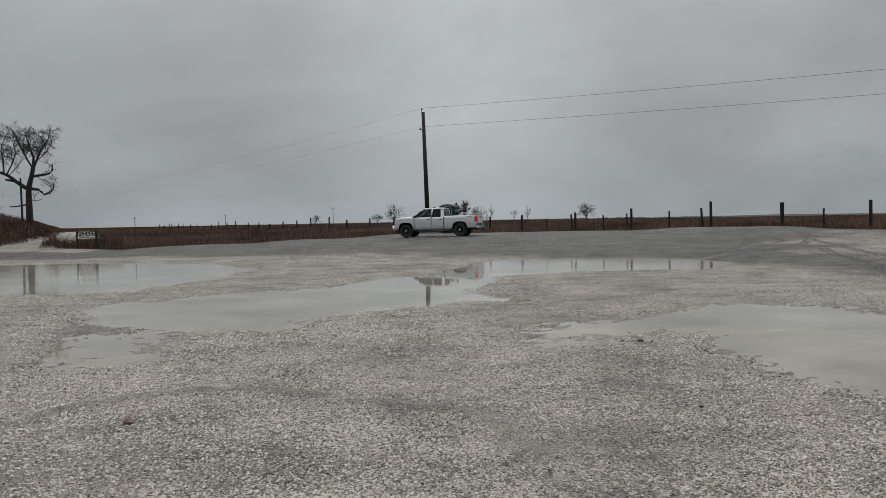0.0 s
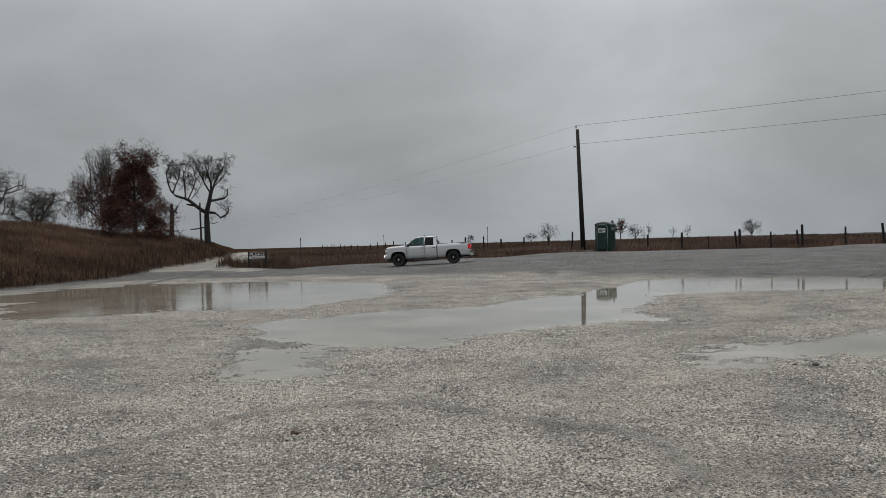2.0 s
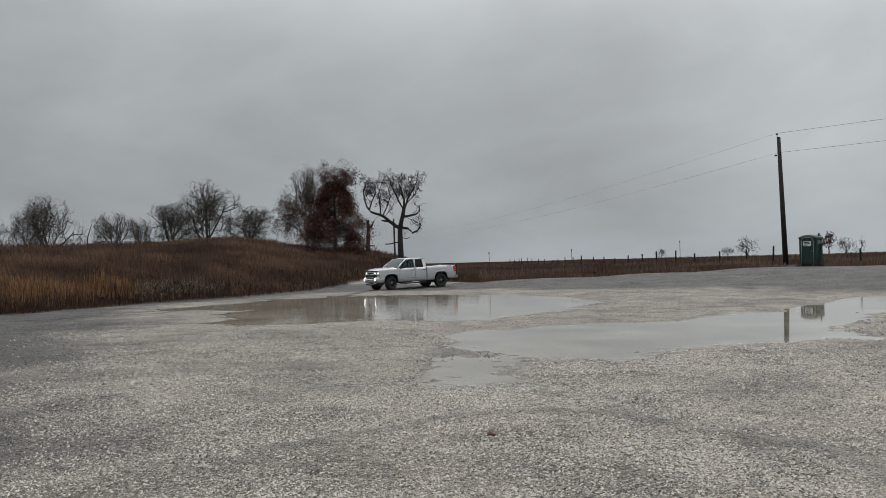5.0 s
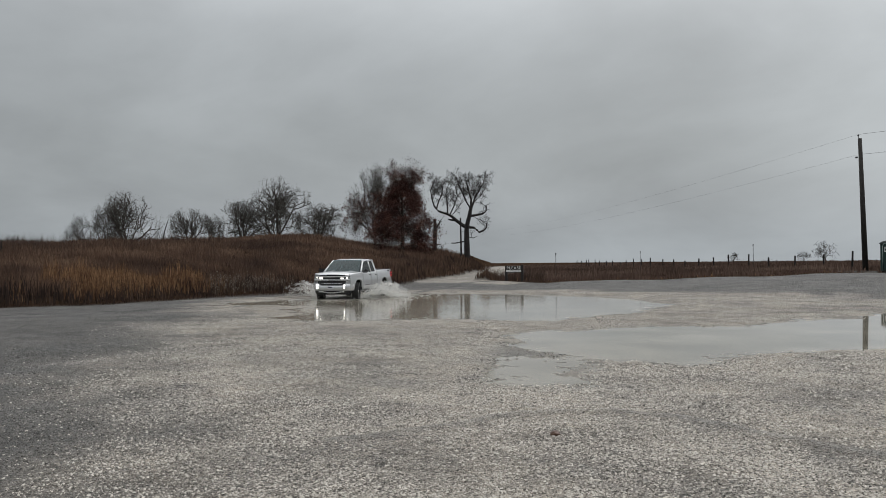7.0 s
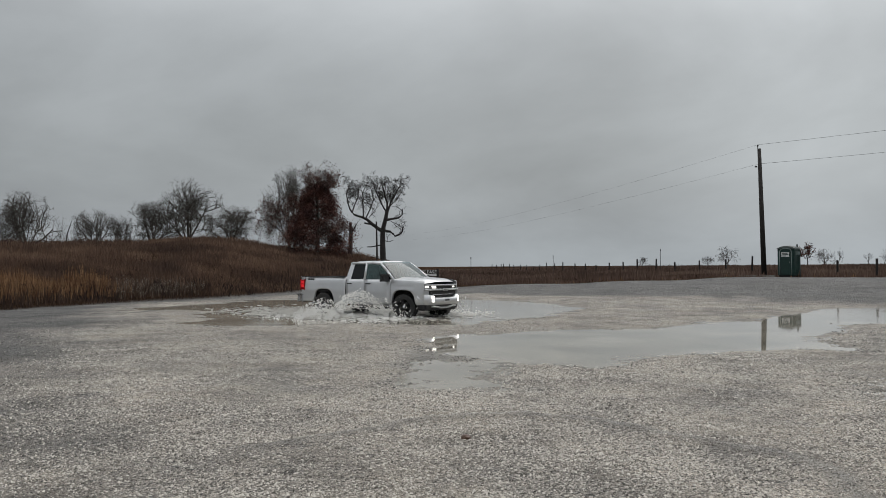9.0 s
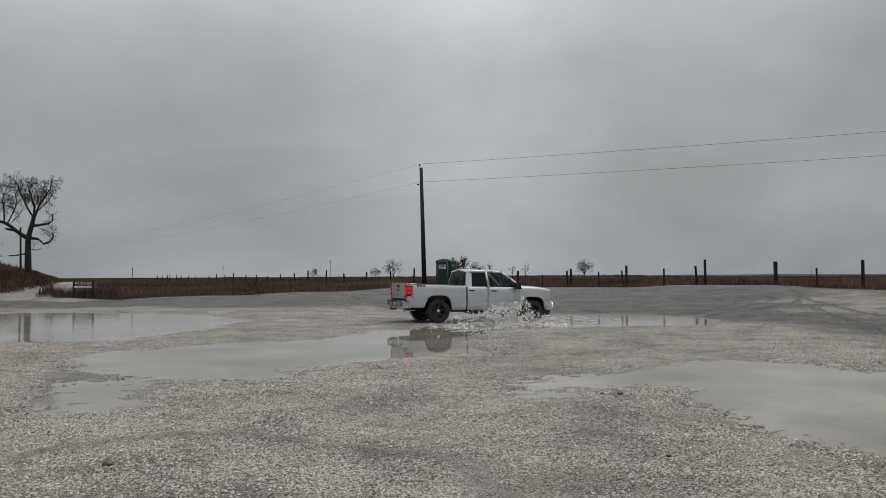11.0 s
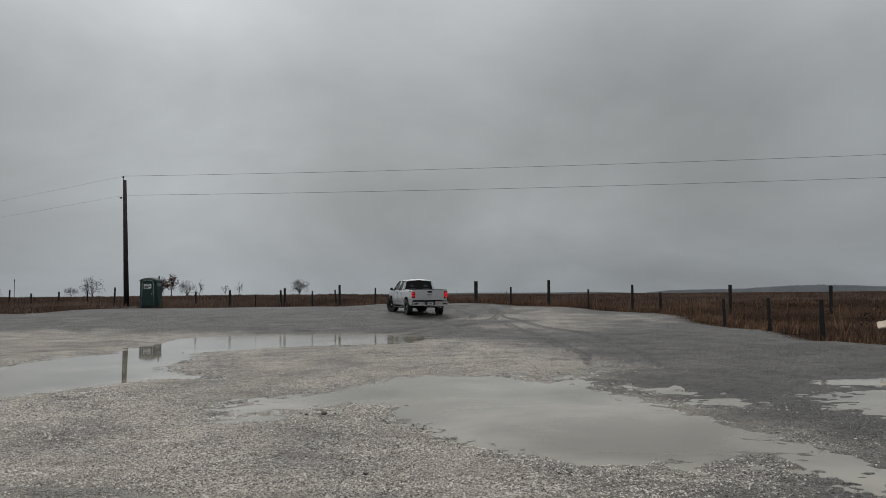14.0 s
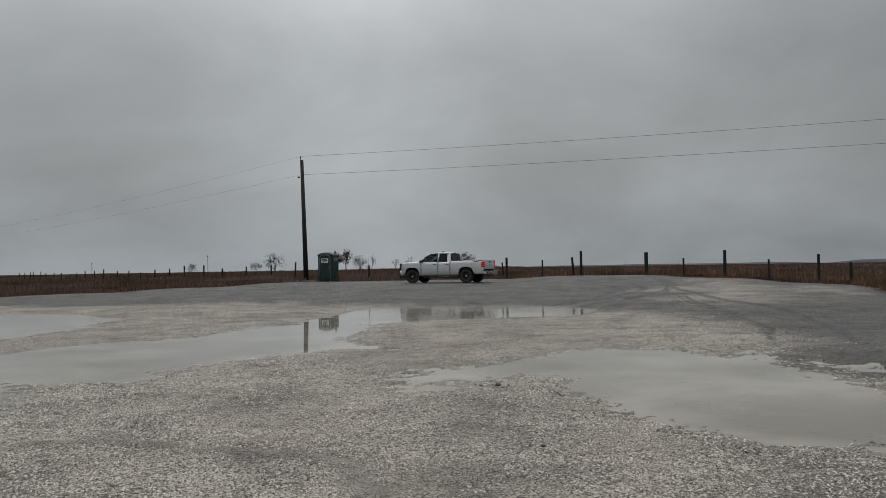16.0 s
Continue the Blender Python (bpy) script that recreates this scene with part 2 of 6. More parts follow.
# wheel ruts and a swept ridge in the gravel
RUTS = [[(18.7, 42.9), (16.5, 33.2), (15.0, 25.3), (12.3, 18.4), (9.9, 13.7), (8.8, 12.0)],
        [(15.8, 34.4), (12.8, 24.3), (11.1, 19.4), (8.7, 14.6)],
        [(8.3, 33.0), (11.2, 34.6), (14.0, 38.0), (15.6, 42.0), (15.4, 45.6), (13.4, 48.4), (9.0, 50.9), (2.0, 52.2)],
        [(10.5, 33.6), (13.8, 36.2), (16.8, 40.6), (17.4, 45.0), (15.6, 48.8)], [(9.0, 31.6), (13.0, 33.8), (16.2, 37.4), (19.0, 42.0), (19.6, 46.5)],
        [(-24.6, 16.3), (-23.5, 19.6), (-21.5, 23.1), (-21.8, 28.1)],
        [(-21.3, 34.3), (-23.9, 42.9), (-24.7, 49.1), (-24.9, 57.1)],
        [(-22.6, 39.2), (-25.3, 50.7), (-23.6, 54.9), (-19.0, 53.6), (-14.8, 55.8)]]
# a smooth silted hollow beside the main puddle
MUD = [(-7.3, 15.4), (-6.1, 12.5), (-5.1, 10.2), (-4.1, 9.9), (-3.5, 11.2), (-4.0, 12.4), (-4.0, 14.2), (-6, 16)]
SWEEP = [(-4.4, 5.9), (-3.8, 7.05), (-3.43, 7.8), (-2.75, 8.33), (-1.93, 8.4), (-1.2, 7.95), (-0.5, 7.55), (0.0, 7.35), (0.35, 6.8), (0.5, 6.0)]


def along(line, x, y):
    """Distance to an open line."""
    best = np.full(np.shape(x), 1e9)
    for (ax, ay), (bx, by) in zip(line, line[1:]):
        dx, dy = bx - ax, by - ay
        s = np.clip(((x - ax) * dx + (y - ay) * dy) / (dx * dx + dy * dy), 0, 1)
        best = np.minimum(best, np.hypot(x - ax - s * dx, y - ay - s * dy))
    return best


def rutted(x, y):
    """0 to 1 in wheel ruts."""
    u, v = x + 0.15 * wob(x, y, 2.5), y + 0.15 * wob(y, x, 2.5)
    out = np.zeros(np.shape(x))
    for line in RUTS:
        out = np.maximum(out, 1 - smooth01(along(line, u, v) / 0.21))
    return out * smooth01(0.95 + 0.6 * wob(x, y, 2.7))


def rut_near(x, y):
    """1 on a rut's line, falling to 0 at 0.7 m."""
    u, v = x + 0.15 * wob(x, y, 2.5), y + 0.15 * wob(y, x, 2.5)
    out = np.zeros(np.shape(x))
    for line in RUTS:
        out = np.maximum(out, 1 - along(line, u, v) / 0.7)
    out = out - 0.5 * (1 - smooth01((np.hypot(x, y) - 14) / 9))
    return out - 0.16 * (1 - smooth01(0.95 + 0.6 * wob(x, y, 2.7)))


def inside_by(poly, x, y):
    """Signed distance to a polygon's edge, in metres: positive inside."""
    p = np.array(poly)
    best = np.full(x.shape, 1e9)
    odd = np.zeros(x.shape, bool)
    for (ax, ay), (bx, by) in zip(p, np.roll(p, -1, 0)):
        dx, dy = bx - ax, by - ay
        s = np.clip(((x - ax) * dx + (y - ay) * dy) / (dx * dx + dy * dy), 0, 1)
        best = np.minimum(best, np.hypot(x - ax - s * dx, y - ay - s * dy))
        if dy:
            odd ^= ((ay > y) != (by > y)) & (x < ax + (y - ay) * dx / dy)
    return np.where(odd, best, -best)


rng = np.random.default_rng(7)
GRID = rng.random((256, 256))


def wob(x, y, size):
    """Smooth value noise, -1 to 1, with bumps of that size in metres."""
    u, v = np.asarray(x) / size + 57.3, np.asarray(y) / size + 91.7
    i, j = np.floor(u).astype(int), np.floor(v).astype(int)
    a, b = smooth01(u - i), smooth01(v - j)
    g = lambda p, q: GRID[p % 256, q % 256]
    return ((g(i, j) * (1 - a) + g(i + 1, j) * a) * (1 - b) + (g(i, j + 1) * (1 - a) + g(i + 1, j + 1) * a) * b) * 2 - 1


def land(x, y, rough=True):
    """Ground height, how far inside the lot, how far inside a puddle, how pale."""
    x, y = np.asarray(x, float), np.asarray(y, float)
    s = np.array(SPOTS)
    top, low = np.zeros(x.shape), np.zeros(x.shape)
    for sx, sy, sz in s:
        w = 1 / ((x - sx) ** 2 + (y - sy) ** 2 + 6.0) ** 2
        top += w * sz
        low += w
    z = top / low
    lot = inside_by(LOT, x, y) + 0.35 * wob(x, y, 2.2) + 0.15 * wob(x, y, 0.6)
    bearing = np.degrees(np.arctan2(x, y))
    rise, reach = np.interp(bearing, BEARING, RISE), np.interp(bearing, BEARING, REACH)
    up = np.clip(-lot / reach, 0, 1)
    z = z + rise * (1 - (1 - up) ** 2)
    z += (lot < 0) * smooth01(-lot / 6) * (0.25 * wob(x, y, 9) + 0.10 * wob(x, y, 3))
    wet = np.full(x.shape, -99.0)
    for p in PUDDLES:
        wet = np.maximum(wet, inside_by(p, x, y))
    d = np.hypot(x, y)
    wet = wet + 0.05 + 0.24 * wob(x, y, 1.9) + 0.20 * wob(x, y, 0.7) + 0.17 * wob(x, y, 0.30) + 0.10 * wob(x, y, 0.12)
    # the near puddle thins out to a skin of water at its end
    wet = wet - smooth01((4.4 - x) / 2.2) * smooth01((x + 0.5) / 1.0) * (y > 9) * (y < 15.8) * 0.26 * (1.0 + 1.2 * wob(x, y, 0.9))
    # the far puddle frays into thin streaks at its end
    fray = np.maximum(smooth01((-x - 13.5) / 4), (x < -8) * smooth01((27 - d) / 4))
    wet = wet - fray * (0.55 + 1.5 * wob(np.arctan2(x, y) * d / 4.5, d / 0.9, 1.0))
    z = z * (1 - (lot > 0) * smooth01((wet + 1.6) / 1.6))
    flat = smooth01((46 - d) / 8)
    bowl = np.where(wet > 0, -0.003 - 0.058 * smooth01(wet / 1.8), 0.003 + 0.033 * smooth01(-wet / 1.4))
    z = z + bowl * (lot > 0) * np.maximum(flat, wet > 0)
    if rough:
        z -= (lot > 0.4) * 0.035 * rutted(x, y)
        z += 0.034 * np.exp(-(along(SWEEP, x, y) / 0.12) ** 2)
        z += (lot > 0) * ((0.012 * wob(x, y, 1.1) + 0.010 * wob(x, y, 0.5)) * smooth01(np.abs(wet) / 0.8) + 0.009 * wob(x, y, 0.17) + 0.006 * wob(x, y, 0.08))
    pale = np.maximum(inside_by(PALE, x, y), inside_by(PALE_FAR, x, y) * 0.6 - 0.2) + 1.3 * wob(x, y, 3.5) + 0.6 * wob(x, y, 1.1) + 0.3 * wob(x, y, 0.4)
    pale = np.where((y > 50) & (x < -22), np.maximum(pale, 0.8), pale)
    return z, lot, wet, pale


def ground_z(x, y):
    return float(land(np.array([x]), np.array([y]), False)[0][0])


# ---- ground ----
def ground_material():
    m = bpy.data.materials.new("wet_gravel_and_soil")
    m.use_nodes = True
    n, l = m.node_tree.nodes, m.node_tree.links
    b = n["Principled BSDF"]
    co = n.new("ShaderNodeTexCoord")

    def noise_of(scale, detail=4.0, rough=0.55):
        k = n.new("ShaderNodeTexNoise")
        k.inputs["Scale"].default_value, k.inputs["Detail"].default_value, k.inputs["Roughness"].default_value = scale, detail, rough
        l.new(co.outputs["Object"], k.inputs["Vector"])
        return k

    def cells(scale):
        k = n.new("ShaderNodeTexVoronoi")
        k.inputs["Scale"].default_value = scale
        l.new(co.outputs["Object"], k.inputs["Vector"])
        return k

    def ramp(src, stops):
        r = n.new("ShaderNodeValToRGB")
        e = r.color_ramp.elements
        e[0].position, e[0].color = stops[0][0], (*stops[0][1], 1)
        e[1].position, e[1].color = stops[-1][0], (*stops[-1][1], 1)
        for p, c in stops[1:-1]:
            e.new(p).color = (*c, 1)
        l.new(src, r.inputs[0])
        return r.outputs["Color"]

    def mix(fac, a, c, kind="MIX"):
        k = n.new("ShaderNodeMix")
        k.data_type, k.blend_type = "RGBA", kind
        if isinstance(fac, float):
            k.inputs["Factor"].default_value = fac
        else:
            l.new(fac, k.inputs["Factor"])
        l.new(a, k.inputs["A"])
        l.new(c, k.inputs["B"])
        return k.outputs["Result"]

    def attr(name):
        k = n.new("ShaderNodeAttribute")
        k.attribute_name = name
        return k.outputs["Fac"]

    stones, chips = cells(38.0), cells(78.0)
    stone_col = ramp(stones.outputs["Color"], [(0.22, (0.041, 0.037, 0.032)), (0.36, (0.25, 0.232, 0.205)), (0.56, (0.52, 0.484, 0.435)), (0.78, (0.72, 0.68, 0.625))])
    chip_col = ramp(chips.outputs["Color"], [(0.22, (0.046, 0.042, 0.037)), (0.5, (0.345, 0.32, 0.285)), (0.78, (0.71, 0.675, 0.62))])
    pale = mix(ramp(noise_of(3.0, 3.0).outputs["Fac"], [(0.40, (0.150, 0.15, 0.15)), (0.60, (0.850, 0.85, 0.85))]), stone_col, chip_col)
    fines = ramp(noise_of(14.0, 8.0, 0.7).outputs["Fac"], [(0.3, (0.206, 0.187, 0.158)), (0.7, (0.381, 0.35, 0.303))])
    spread = ramp(noise_of(0.45, 6.0, 0.62).outputs["Fac"], [(0.46, (0, 0, 0)), (0.66, (0.600, 0.6, 0.6))])
    # shade between the stones, over the wet fines there, is painted into the colour
    gap_shade = ramp(stones.outputs["Distance"], [(0.40, (1.0, 1.0, 1.0)), (0.66, (0.76, 0.75, 0.73))])
    pale = mix(1.0, pale, gap_shade, "MULTIPLY")
    pale = mix(spread, pale, fines)
    warm = ramp(noise_of(0.8, 6.0, 0.65).outputs["Fac"], [(0.38, (0.97, 0.985, 1.01)), (0.62, (1.18, 1.16, 1.13))])
    pale = mix(1.0, pale, warm, "MULTIPLY")
    dark_chip = ramp(chips.outputs["Color"], [(0.22, (0.010, 0.010, 0.009)), (0.5, (0.060, 0.058, 0.053)), (0.78, (0.21, 0.20, 0.184))])
    dark_base = ramp(noise_of(1.7, 10.0, 0.72).outputs["Fac"], [(0.32, (0.030, 0.029, 0.027)), (0.5, (0.088, 0.085, 0.078)), (0.68, (0.152, 0.147, 0.134))])
    dark_stone = ramp(stones.outputs["Color"], [(0.22, (0.011, 0.011, 0.010)), (0.5, (0.070, 0.067, 0.062)), (0.78, (0.25, 0.238, 0.22))])
    dark = mix(0.33, mix(0.45, dark_chip, dark_stone), dark_base)
    shade = n.new("ShaderNodeRGB")
    shade.outputs[0].default_value = (0.96, 0.93, 0.89, 1)
    pale = mix(1.0, pale, shade.outputs[0], "MULTIPLY")
    col = mix(attr("pale"), dark, pale)
    col = mix(attr("silt"), col, fines)
    track = n.new("ShaderNodeMath")
    track.operation = "MULTIPLY_ADD"
    track.inputs[1].default_value = 0.22
    l.new(noise_of(6.0, 6.0, 0.7).outputs["Fac"], track.inputs[0])
    l.new(attr("rut"), track.inputs[2])
    col = mix(ramp(track.outputs[0], [(0.76, (0, 0, 0)), (0.86, (0.80, 0.80, 0.80)), (0.96, (0.80, 0.80, 0.80)), (1.05, (0.35, 0.35, 0.35))]), col, ramp(noise_of(5.0, 6.0).outputs["Fac"], [(0.3, (0.026, 0.026, 0.024)), (0.7, (0.068, 0.065, 0.060))]))
    soil = ramp(noise_of(0.6, 8.0, 0.65).outputs["Fac"], [(0.3, (0.024, 0.015, 0.011)), (0.55, (0.052, 0.033, 0.022)), (0.75, (0.085, 0.058, 0.036))])
    col = mix(attr("field"), col, soil)
    damp = ramp(noise_of(0.28, 5.0, 0.6).outputs["Fac"], [(0.34, (0.66, 0.66, 0.66)), (0.56, (1.0, 1.0, 1.0))])
    col = mix(1.0, col, damp, "MULTIPLY")
    spots = ramp(noise_of(1.3, 9.0, 0.7).outputs["Fac"], [(0.36, (0.62, 0.62, 0.62)), (0.45, (1.0, 1.0, 1.0))])
    col = mix(1.0, col, spots, "MULTIPLY")
    blotch = ramp(noise_of(0.75, 9.0, 0.68).outputs["Fac"], [(0.40, (0.70, 0.70, 0.70)), (0.50, (1.0, 1.0, 1.0)), (0.62, (1.16, 1.15, 1.13))])
    col = mix(1.0, col, blotch, "MULTIPLY")
    l.new(col, b.inputs["Base Color"])
    rr = n.new("ShaderNodeMapRange")
    rr.inputs["To Min"].default_value, rr.inputs["To Max"].default_value = 0.38, 0.78
    l.new(noise_of(0.9, 5.0).outputs["Fac"], rr.inputs["Value"])
    smoother = n.new("ShaderNodeMath")
    smoother.operation = "MULTIPLY_ADD"
    smoother.inputs[1].default_value = -0.28
    l.new(attr("silt"), smoother.inputs[0])
    l.new(rr.outputs[0], smoother.inputs[2])
    l.new(smoother.outputs[0], b.inputs["Roughness"])
    sp = n.new("ShaderNodeMapRange")
    sp.inputs["To Min"].default_value, sp.inputs["To Max"].default_value = 0.45, 0.0
    l.new(attr("field"), sp.inputs["Value"])
    l.new(sp.outputs[0], b.inputs["Specular IOR Level"])
    bm1, bm2 = n.new("ShaderNodeBump"), n.new("ShaderNodeBump")
    for k, h, s, d in ((bm1, stones.outputs["Distance"], 1.0, 0.035), (bm2, chips.outputs["Distance"], 1.0, 0.016)):
        k.invert = True
        k.inputs["Strength"].default_value, k.inputs["Distance"].default_value = s, d
        l.new(h, k.inputs["Height"])
    l.new(bm1.outputs[0], bm2.inputs["Normal"])
    l.new(bm2.outputs[0], b.inputs["Normal"])
    return m


def build_ground():
    fine = np.radians(np.arange(-66, 56.01, 0.28))
    coarse = np.radians(np.arange(59, 294 - 3, 6.0))
    az = np.concatenate([fine, coarse])
    d = np.concatenate([[0.25, 0.6, 1.0], np.geomspace(1.4, 4.2, 14)[:-1], np.geomspace(4.2, 82, 500), np.geomspace(84, 420, 70), np.geomspace(450, 4200, 16)])
    A, D = np.meshgrid(az, d)
    x, y = np.sin(A) * D, np.cos(A) * D
    z, lot, wet, pale = land(x, y)
    na, nd = len(az), len(d)
    i = np.arange(nd - 1)[:, None] * na + np.arange(na)[None, :]
    j = np.arange(nd - 1)[:, None] * na + (np.arange(na)[None, :] + 1) % na
    quads = np.stack([i, i + na, j + na, j], -1).reshape(-1, 4)
    me = bpy.data.meshes.new("ground")
    nv = x.size + 1
    co = np.zeros((nv, 3))
    co[:-1] = np.stack([x, y, z], -1).reshape(-1, 3)
    co[-1] = (0, 0, z[0].mean())
    me.vertices.add(nv)
    me.vertices.foreach_set("co", co.ravel())
    cap = np.stack([np.full(na, nv - 1), np.arange(na), (np.arange(na) + 1) % na], -1)
    loops = np.concatenate([quads.ravel(), cap.ravel()])
    starts = np.concatenate([np.arange(len(quads)) * 4, len(quads) * 4 + np.arange(na) * 3])
    me.loops.add(len(loops))
    me.loops.foreach_set("vertex_index", loops.astype(np.int32))
    me.polygons.add(len(starts))
    me.polygons.foreach_set("loop_start", starts.astype(np.int32))
    me.update(calc_edges=True)
    me.validate()
    for name, v in (("pale", smooth01(pale / 3.4 + 0.5)), ("field", smooth01(-lot / 0.5 + 0.2)),
                    ("rut", rut_near(x, y) * (lot > 0)),
                    ("silt", np.maximum(smooth01((wet + 0.35) / 0.7) * 0.85 * smooth01(pale + 0.6), np.maximum(0.9 * smooth01(inside_by(MUD, x, y) + 0.4 + 0.4 * wob(x, y, 0.8)), 0.8 * (1 - smooth01(np.abs(along(SWEEP, x, y)) / 0.20)))))):
        at = me.attributes.new(name, "FLOAT", "POINT")
        at.data.foreach_set("value", np.append(v.ravel(), 0.0).astype(np.float32))
    me.shade_smooth()
    me.materials.append(ground_material())
    ob = new("ground", me)
    return tagged(ob, "gravel lot with wet hollows, dry grass land beyond", "ground", kind="structure")


def water_material(name="murky_rain_water", ripple=0.05, scale=5.0, rough=0.03, silt=1.0):
    m = bpy.data.materials.new(name)
    m.use_nodes = True
    n, l = m.node_tree.nodes, m.node_tree.links
    b = n["Principled BSDF"]
    b.inputs["Base Color"].default_value = (0.30, 0.285, 0.245, 1)
    b.inputs["Roughness"].default_value = rough
    b.inputs["IOR"].default_value = 1.33
    co, k, bn = n.new("ShaderNodeTexCoord"), n.new("ShaderNodeTexNoise"), n.new("ShaderNodeBump")
    k.inputs["Scale"].default_value, k.inputs["Detail"].default_value = scale, 3.0
    l.new(co.outputs["Object"], k.inputs["Vector"])
    bn.inputs["Strength"].default_value, bn.inputs["Distance"].default_value = ripple, 0.004
    l.new(k.outputs["Fac"], bn.inputs["Height"])
    l.new(bn.outputs[0], b.inputs["Normal"])
    c = n.new("ShaderNodeTexNoise")
    c.inputs["Scale"].default_value, c.inputs["Detail"].default_value, c.inputs["Distortion"].default_value = 0.45, 6.0, 0.3
    l.new(co.outputs["Object"], c.inputs["Vector"])
    r = n.new("ShaderNodeValToRGB")
    r.color_ramp.elements[0].position, r.color_ramp.elements[0].color = 0.35, (0.150 * silt, 0.137 * silt, 0.112 * silt, 1)
    r.color_ramp.elements[1].position, r.color_ramp.elements[1].color = 0.65, (0.275 * silt, 0.254 * silt, 0.212 * silt, 1)
    l.new(c.outputs["Fac"], r.inputs[0])
    l.new(r.outputs["Color"], b.inputs["Base Color"])
    return m


MURKY = water_material(silt=1.2)
RIPPLED = water_material("wind_rippled_water", 0.9, 3.2, 0.07, 1.3)
THIN = water_material("thin_muddy_water", 0.05, 5.0, 0.04, 1.22)


def build_puddle(poly, label):
    """A level sheet of water a little wider than its hollow; the gravel makes the shore."""
    p = np.array(poly)
    bm = bmesh.new()
    step = 0.5
    lo, hi = np.floor((p.min(0) - 2) / step) * step, p.max(0) + 2
    nx, ny = int((hi[0] - lo[0]) / step) + 1, int((hi[1] - lo[1]) / step) + 1
    gx, gy = np.meshgrid(lo[0] + np.arange(nx + 1) * step, lo[1] + np.arange(ny + 1) * step, indexing="ij")
    mx, my = gx[:-1, :-1] + step / 2, gy[:-1, :-1] + step / 2
    own = inside_by(poly, mx, my)
    for other in PUDDLES:
        if other is not poly:
            o = inside_by(other, mx, my)
            own = np.where((o > own) | ((o == own) & (PUDDLES.index(other) < PUDDLES.index(poly))), -9, own)
    vs = {}
    for i in range(nx):
        for j in range(ny):
            if own[i, j] > -1.6:
                q = []
                for a, b in ((i, j), (i + 1, j), (i + 1, j + 1), (i, j + 1)):
                    if (a, b) not in vs:
                        vs[a, b] = bm.verts.new((gx[a, b], gy[a, b], 0.0))
                    q.append(vs[a, b])
                bm.faces.new(q)
    ob = part("water", bm, RIPPLED if poly in (PUDDLE_FAR, PUDDLE_STRIP) else MURKY if poly is PUDDLE_MAIN else THIN)
    tagged(ob, label, "puddle", kind="structure")
    return ob


# ---- grass ----
def blades(name, az0, az1, d0, d1, count, tall, width, keep, material, label, lean=0.35, seed=1):
    """Dry stalks, each one bent strip, denser near the lot."""
    r = np.random.default_rng(seed)
    az = np.radians(r.uniform(az0, az1, count))
    d = d0 * (d1 / d0) ** r.random(count)
    x, y = np.sin(az) * d, np.cos(az) * d
    z, lot, wet, pale = land(x, y, False)
    ok = keep(x, y, lot, np.degrees(az), d, r)
    x, y, z, d, lot = x[ok], y[ok], z[ok], d[ok], lot[ok]
    k = len(x)
    clump = 0.80 + 0.38 * wob(x, y, 2.3) + 0.25 * wob(x, y, 0.8)
    h = tall * r.uniform(0.35, 1.2, k) * clump * (0.40 + 0.60 * smooth01(-lot / 0.8))
    w = width * r.uniform(0.6, 1.3, k) * (0.5 + d / 60)
    t, u = r.uniform(0, 2 * np.pi, k), r.uniform(-0.7, 0.7, k) + np.arctan2(-x, y)
    bx, by = np.cos(t) * lean * h * r.random(k), np.sin(t) * lean * h * r.random(k)
    cx, cy = np.cos(u) * w / 2, np.sin(u) * w / 2
    co = np.zeros((k, 5, 3))
    base = np.stack([x, y, z - 0.03], -1)
    side = np.stack([cx, cy, np.zeros(k)], -1)
    co[:, 0], co[:, 1] = base - side, base + side
    mid = base + np.stack([bx * 0.35, by * 0.35, h * 0.62], -1)
    co[:, 2], co[:, 3] = mid + side * 0.8, mid - side * 0.8
    co[:, 4] = base + np.stack([bx, by, h], -1)
    o = np.arange(k)[:, None] * 5
    loops = np.concatenate([o + np.array([[0, 1, 2, 3]]), o + np.array([[3, 2, 4]])], 1).ravel()
    starts = (np.arange(k)[:, None] * 7 + np.array([[0, 4]])).ravel()
    me = bpy.data.meshes.new(name)
    me.vertices.add(k * 5)
    me.vertices.foreach_set("co", co.ravel())
    me.loops.add(len(loops))
    me.loops.foreach_set("vertex_index", loops.astype(np.int32))
    me.polygons.add(len(starts))
    me.polygons.foreach_set("loop_start", starts.astype(np.int32))
    me.update(calc_edges=True)
    me.materials.append(material)
    return tagged(new(name, me), label, "grass", kind="stuff")


